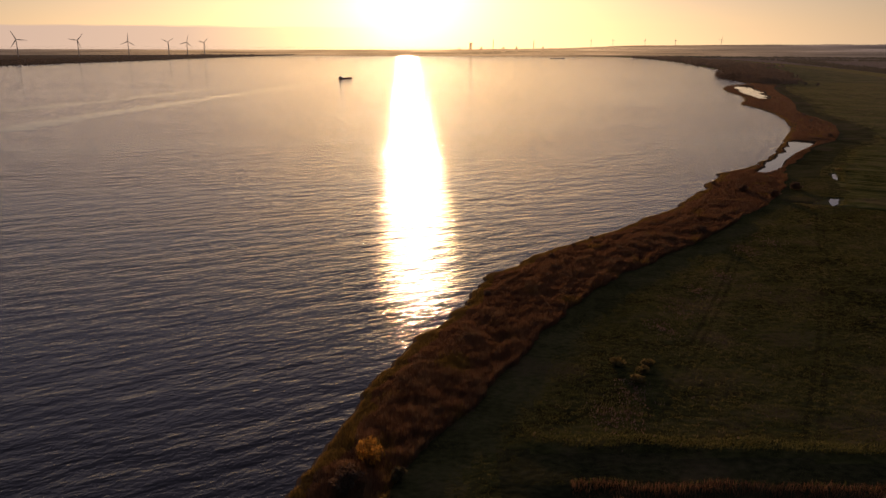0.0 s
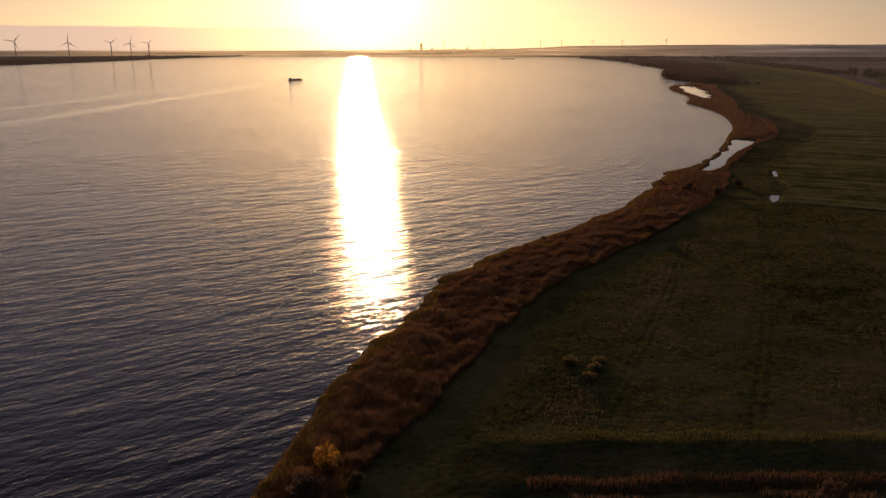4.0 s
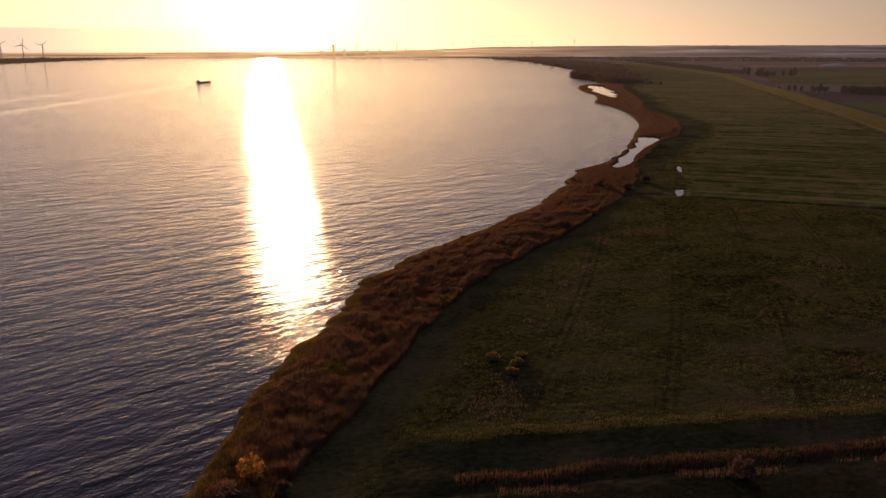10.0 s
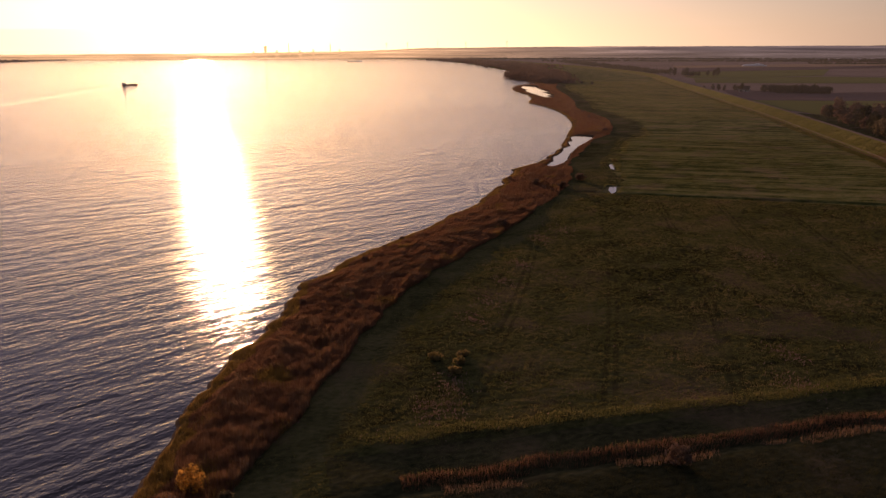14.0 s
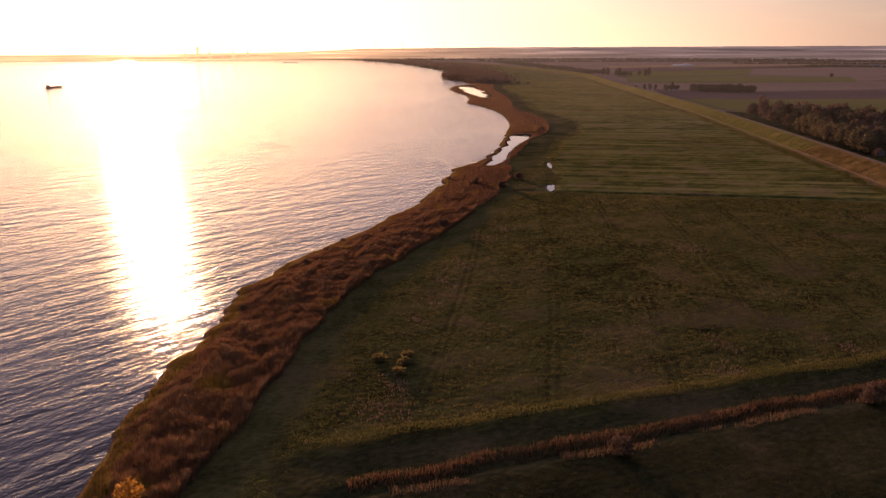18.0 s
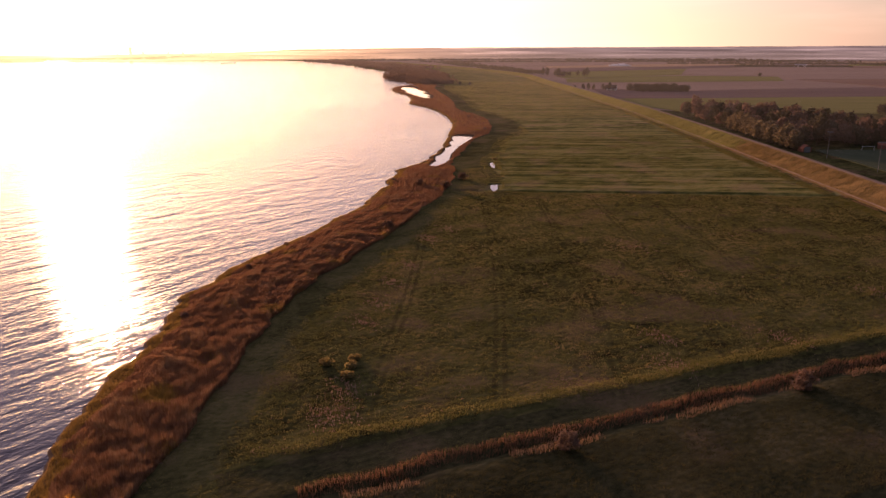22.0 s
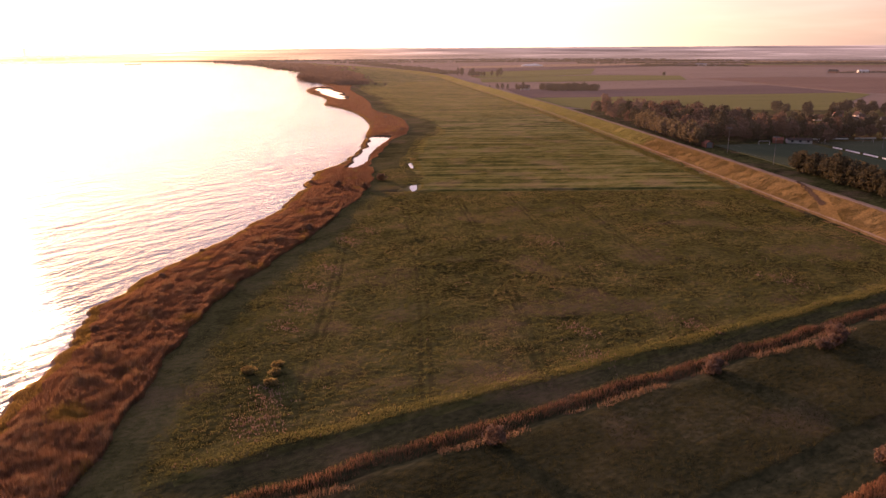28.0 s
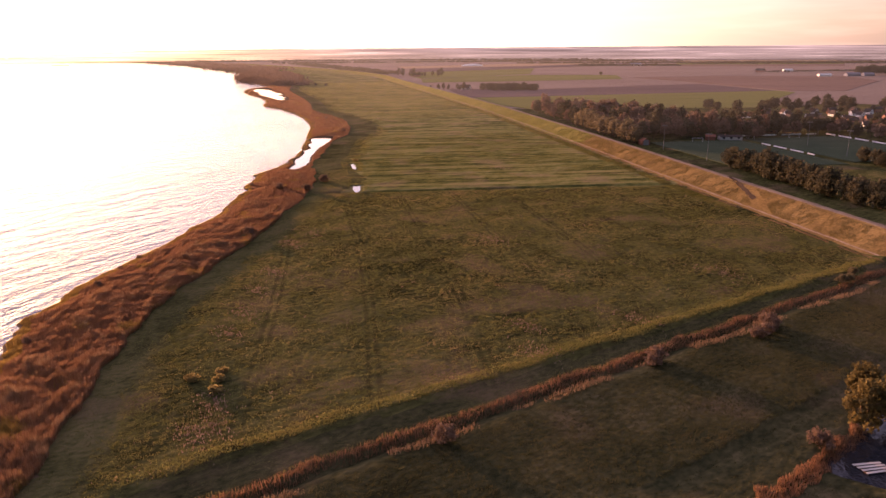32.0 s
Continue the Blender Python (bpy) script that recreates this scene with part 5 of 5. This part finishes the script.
def turbine(hub, blade, turn, label):
    ob = base("wind_turbine", label=label, category="wind turbine")
    part("tower", rod(bmesh.new(), (0, 0, -1), (0, 0, hub), 2.6 if blade > 20 else 1.3, 1.5 if blade > 20 else 0.9, 14), M_PALE, ob)
    part("nacelle", box(bmesh.new(), -1.8, -5, hub - 1.6, 1.8, 4, hub + 1.6, 0.7), M_PALE, ob)
    for k in range(3):
        a = radians(turn + 120 * k)
        d = Vector((math.sin(a), 0, math.cos(a)))
        bm = bmesh.new()
        side_ = Vector((math.cos(a), 0, -math.sin(a)))
        o = Vector((0, -5.6, hub))
        prof = [(0, 0.02 * blade), (0.15, 0.044 * blade), (0.5, 0.03 * blade), (1.0, 0.008 * blade)]
        rings = [[bm.verts.new(o + d * blade * t + side_ * w * sx + Vector((0, sy * 0.5 * w, 0))) for sx, sy in ((-1, 0), (0, -0.5), (1, 0), (0, 0.5))] for t, w in prof]
        for p_, q_ in zip(rings, rings[1:]):
            for i in range(4):
                bm.faces.new((p_[i], p_[(i + 1) % 4], q_[(i + 1) % 4], q_[i]))
        bm.faces.new(rings[0][::-1]), bm.faces.new(rings[-1])
        bmesh.ops.recalc_face_normals(bm, faces=bm.faces)
        part("blade", bm, M_PALE, ob)
    return ob


# emission in place of lit land: haze painted brighter towards the sun
def backdrop_mat():
    m = bpy.data.materials.new("painted_haze_glow")
    m.use_nodes = True
    n, l = m.node_tree.nodes, m.node_tree.links
    n.clear()
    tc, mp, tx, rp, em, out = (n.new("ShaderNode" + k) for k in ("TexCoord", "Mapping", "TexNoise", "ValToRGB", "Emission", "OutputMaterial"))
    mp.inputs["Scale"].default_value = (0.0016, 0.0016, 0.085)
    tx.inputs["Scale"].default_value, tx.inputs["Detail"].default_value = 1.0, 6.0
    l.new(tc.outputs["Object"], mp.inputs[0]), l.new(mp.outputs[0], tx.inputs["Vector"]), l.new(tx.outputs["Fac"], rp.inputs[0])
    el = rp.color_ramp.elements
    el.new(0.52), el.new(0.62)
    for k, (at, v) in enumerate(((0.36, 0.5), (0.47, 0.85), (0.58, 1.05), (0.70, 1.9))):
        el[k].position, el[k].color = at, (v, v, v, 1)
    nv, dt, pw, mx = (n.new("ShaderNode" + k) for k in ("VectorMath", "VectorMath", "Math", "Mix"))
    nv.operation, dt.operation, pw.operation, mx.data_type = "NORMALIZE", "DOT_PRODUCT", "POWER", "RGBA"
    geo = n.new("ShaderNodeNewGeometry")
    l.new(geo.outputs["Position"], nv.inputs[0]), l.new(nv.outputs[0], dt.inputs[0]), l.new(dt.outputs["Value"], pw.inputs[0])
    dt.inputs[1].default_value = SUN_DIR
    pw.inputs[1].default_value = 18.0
    # haze painted into the glow, brighter towards the skyline
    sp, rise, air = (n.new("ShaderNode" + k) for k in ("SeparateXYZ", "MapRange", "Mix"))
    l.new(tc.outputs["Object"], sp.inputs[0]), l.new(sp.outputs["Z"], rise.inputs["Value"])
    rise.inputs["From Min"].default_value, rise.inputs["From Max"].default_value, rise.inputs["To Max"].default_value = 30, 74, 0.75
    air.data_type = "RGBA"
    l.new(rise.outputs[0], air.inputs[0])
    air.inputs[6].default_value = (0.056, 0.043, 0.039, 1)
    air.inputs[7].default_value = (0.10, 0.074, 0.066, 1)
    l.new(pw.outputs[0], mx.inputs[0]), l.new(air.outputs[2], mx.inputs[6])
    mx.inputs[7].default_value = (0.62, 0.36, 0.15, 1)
    # painted bands for woods, fields and lying mist
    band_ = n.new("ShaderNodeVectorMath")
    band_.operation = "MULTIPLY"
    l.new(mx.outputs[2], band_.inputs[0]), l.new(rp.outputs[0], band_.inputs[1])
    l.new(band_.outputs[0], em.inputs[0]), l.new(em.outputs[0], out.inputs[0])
    return m


M_HAZE_GLOW = backdrop_mat()


def polar(az, dist):
    return dist * math.sin(radians(az)), dist * math.cos(radians(az))


for az, dist, hub, blade, turn in ((-29.87, 4200, 80, 50, 95), (-26.2, 4300, 78, 46, 40), (-23.0, 4400, 75, 46, 5), (-20.33, 4500, 73, 40, 55), (-19.05, 4560, 72, 42, 15), (-17.87, 4620, 71, 38, 45),
                                   (-33.0, 4150, 84, 50, 20), (11.2, 4790, 94, 14, 20), (12.8, 4790, 95, 14, 70), (15.13, 4790, 94, 15, 5), (17.29, 4790, 95, 14, 100), (20.44, 4790, 102, 16, 15)):
    w = turbine(hub, blade, turn, "grey wind turbine on the horizon")
    w.matrix_basis = pose(*polar(az, dist), 1.0 if az < 0 else 0.0, 0, 0, -az)
    tagged(w, group="wind turbines")

# works on the far shore under the sun; they emit the backdrop's painted haze
for az, top_z, wide, name, lab in ((2.08, 80, 17, "works_tower", "broad tower of a far waterside works"), (3.8, 97, 5, "chimney", "tall chimney of a far works"), (6.9, 92, 5, "chimney", "tall chimney of a far works"),
                                   (7.6, 55, 9, "works_hall", "low hall of a far works with a painted haze glow"), (1.2, 47, 10, "works_hall", "low hall of a far works with a painted haze glow"), (4.6, 51, 12, "works_hall", "low hall of a far works with a painted haze glow"), (5.6, 58, 7, "works_hall", "low hall of a far works with a painted haze glow"), (2.9, 53, 10, "works_hall", "low hall of a far works with a painted haze glow")):
    x, y = polar(az, 4690)
    ob = base(name, x, y, 0, -az, label=lab, category="chimney" if name == "chimney" else "works")
    if name == "chimney":
        part("stack", rod(bmesh.new(), (0, 0, 0), (0, 0, top_z), wide * 0.6, wide * 0.4, 12), M_HAZE_GLOW, ob)
        part("collar", rod(bmesh.new(), (0, 0, top_z - 6), (0, 0, top_z - 4), wide * 0.6, wide * 0.6, 12), M_HAZE_GLOW, ob)
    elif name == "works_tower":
        part("shaft", box(bmesh.new(), -wide * 0.55, -8, 0, wide * 0.45, 8, top_z - 14, 0.5), M_HAZE_GLOW, ob)
        part("head", box(bmesh.new(), -wide * 0.62, -10, top_z - 14, wide * 0.62, 10, top_z - 3, 0.8), M_HAZE_GLOW, ob)
        part("mast", rod(bmesh.new(), (3, 0, top_z - 3), (3, 0, top_z + 3), 1, 0.5), M_HAZE_GLOW, ob)
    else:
        part("wall", box(bmesh.new(), -wide, -12, 0, wide, 12, top_z * 0.8, 0.5), M_HAZE_GLOW, ob)
        part("roof", box(bmesh.new(), -wide * 0.6, -8, top_z * 0.8, wide * 0.5, 8, top_z, 0.5), M_HAZE_GLOW, ob)

# far land and the misty edge of the sky, painted on a glowing sheet


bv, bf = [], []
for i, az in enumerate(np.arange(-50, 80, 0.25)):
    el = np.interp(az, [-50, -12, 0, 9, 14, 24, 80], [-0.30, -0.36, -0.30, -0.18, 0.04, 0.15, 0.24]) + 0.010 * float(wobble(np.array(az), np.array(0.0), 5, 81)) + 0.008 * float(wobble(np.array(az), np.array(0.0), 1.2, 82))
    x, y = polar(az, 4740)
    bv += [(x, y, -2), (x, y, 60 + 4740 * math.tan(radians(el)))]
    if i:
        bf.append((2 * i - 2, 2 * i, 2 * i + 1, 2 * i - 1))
tagged(raw("backdrop", bv, bf, M_HAZE_GLOW), "glowing sheet painted as hazy far land on the horizon", "backdrop", kind="structure")

# upright translucent sheets added to stand in for distance haze and ground mist


def haze_veil_mat(name, thick, sunny, side):
    """Sheet standing in for lit haze: densest some way up each veil, so that it gathers with distance, and towards the
    low sun.
    """
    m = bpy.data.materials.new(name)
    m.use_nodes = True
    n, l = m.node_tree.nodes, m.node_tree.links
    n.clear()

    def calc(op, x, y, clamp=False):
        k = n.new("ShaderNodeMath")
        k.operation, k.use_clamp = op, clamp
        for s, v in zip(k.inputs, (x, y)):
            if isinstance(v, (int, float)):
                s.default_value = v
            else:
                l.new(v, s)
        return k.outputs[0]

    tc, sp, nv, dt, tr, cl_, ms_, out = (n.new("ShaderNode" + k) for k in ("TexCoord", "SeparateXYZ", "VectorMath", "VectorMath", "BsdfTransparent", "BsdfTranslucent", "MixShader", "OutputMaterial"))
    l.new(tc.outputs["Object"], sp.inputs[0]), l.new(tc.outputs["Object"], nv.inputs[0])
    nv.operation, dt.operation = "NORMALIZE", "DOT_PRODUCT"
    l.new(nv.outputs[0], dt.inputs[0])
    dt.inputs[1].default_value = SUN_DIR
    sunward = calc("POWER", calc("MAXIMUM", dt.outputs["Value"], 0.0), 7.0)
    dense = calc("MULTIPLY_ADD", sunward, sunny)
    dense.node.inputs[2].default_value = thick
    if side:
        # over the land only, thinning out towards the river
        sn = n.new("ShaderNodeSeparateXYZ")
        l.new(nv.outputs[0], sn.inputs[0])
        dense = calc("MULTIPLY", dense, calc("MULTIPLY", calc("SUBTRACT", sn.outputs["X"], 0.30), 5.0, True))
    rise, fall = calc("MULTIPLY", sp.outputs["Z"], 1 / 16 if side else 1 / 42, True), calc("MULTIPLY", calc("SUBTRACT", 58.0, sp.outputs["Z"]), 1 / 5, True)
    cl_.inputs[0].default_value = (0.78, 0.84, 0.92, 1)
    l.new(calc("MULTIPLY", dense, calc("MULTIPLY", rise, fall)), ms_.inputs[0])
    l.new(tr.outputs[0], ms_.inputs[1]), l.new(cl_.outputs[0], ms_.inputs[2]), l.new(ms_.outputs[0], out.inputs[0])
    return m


M_HAZE_VEIL = haze_veil_mat("evening_mist", 0.007, 0.014, False)
M_HAZE_VEIL_NEAR = haze_veil_mat("near_haze_veil", 0.010, 0.0, True)
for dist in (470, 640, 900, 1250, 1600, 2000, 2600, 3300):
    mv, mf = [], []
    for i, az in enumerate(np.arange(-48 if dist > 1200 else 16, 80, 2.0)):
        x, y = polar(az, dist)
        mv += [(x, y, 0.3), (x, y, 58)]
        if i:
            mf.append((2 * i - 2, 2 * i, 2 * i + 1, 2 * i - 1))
    tagged(raw("mist", mv, mf, M_HAZE_VEIL if dist > 1200 else M_HAZE_VEIL_NEAR), "thin veil of evening mist over river and fields", "mist", kind="structure")

# ---------------------------------------------------------------- the creek
x, y = scatter(rs, 26000, 80, 118, 33, 50, lambda x, y: (np.abs(y - 42.2 + 0.9 * wobble(x, y, 9, 91) + 0.06 * (100 - x)) < 1.7))
blades("creek_reeds", x, y, land(x, y), 0.75 + 0.3 * wobble(x, y, 5, 92), 0.12, 0.35, M_REED, rs, "dry reeds along the edge of a creek", "reeds")
raft = base("jetty", 107.5, 38.2, 0.0, -28, label="weathered pale plank jetty lying on the dark creek", category="jetty")
pl = part("plank", box(bmesh.new(), -2.3, -0.22, 0.25, 2.3, 0.22, 0.33, 0.02), M_PALE, raft)
for k in (1, 2, 3):
    c = new("plank", pl.data)
    c.parent, c.location, c.rotation_euler = raft, (0.18 * k, -0.72 * k, 0), (0, 0, 0.02 * k)
for xx in (-1.6, 1.6):
    part("beam", box(bmesh.new(), xx - 0.1, -2.5, -0.4, xx + 0.1, 0.35, 0.25, 0.02), M_BARK, raft)
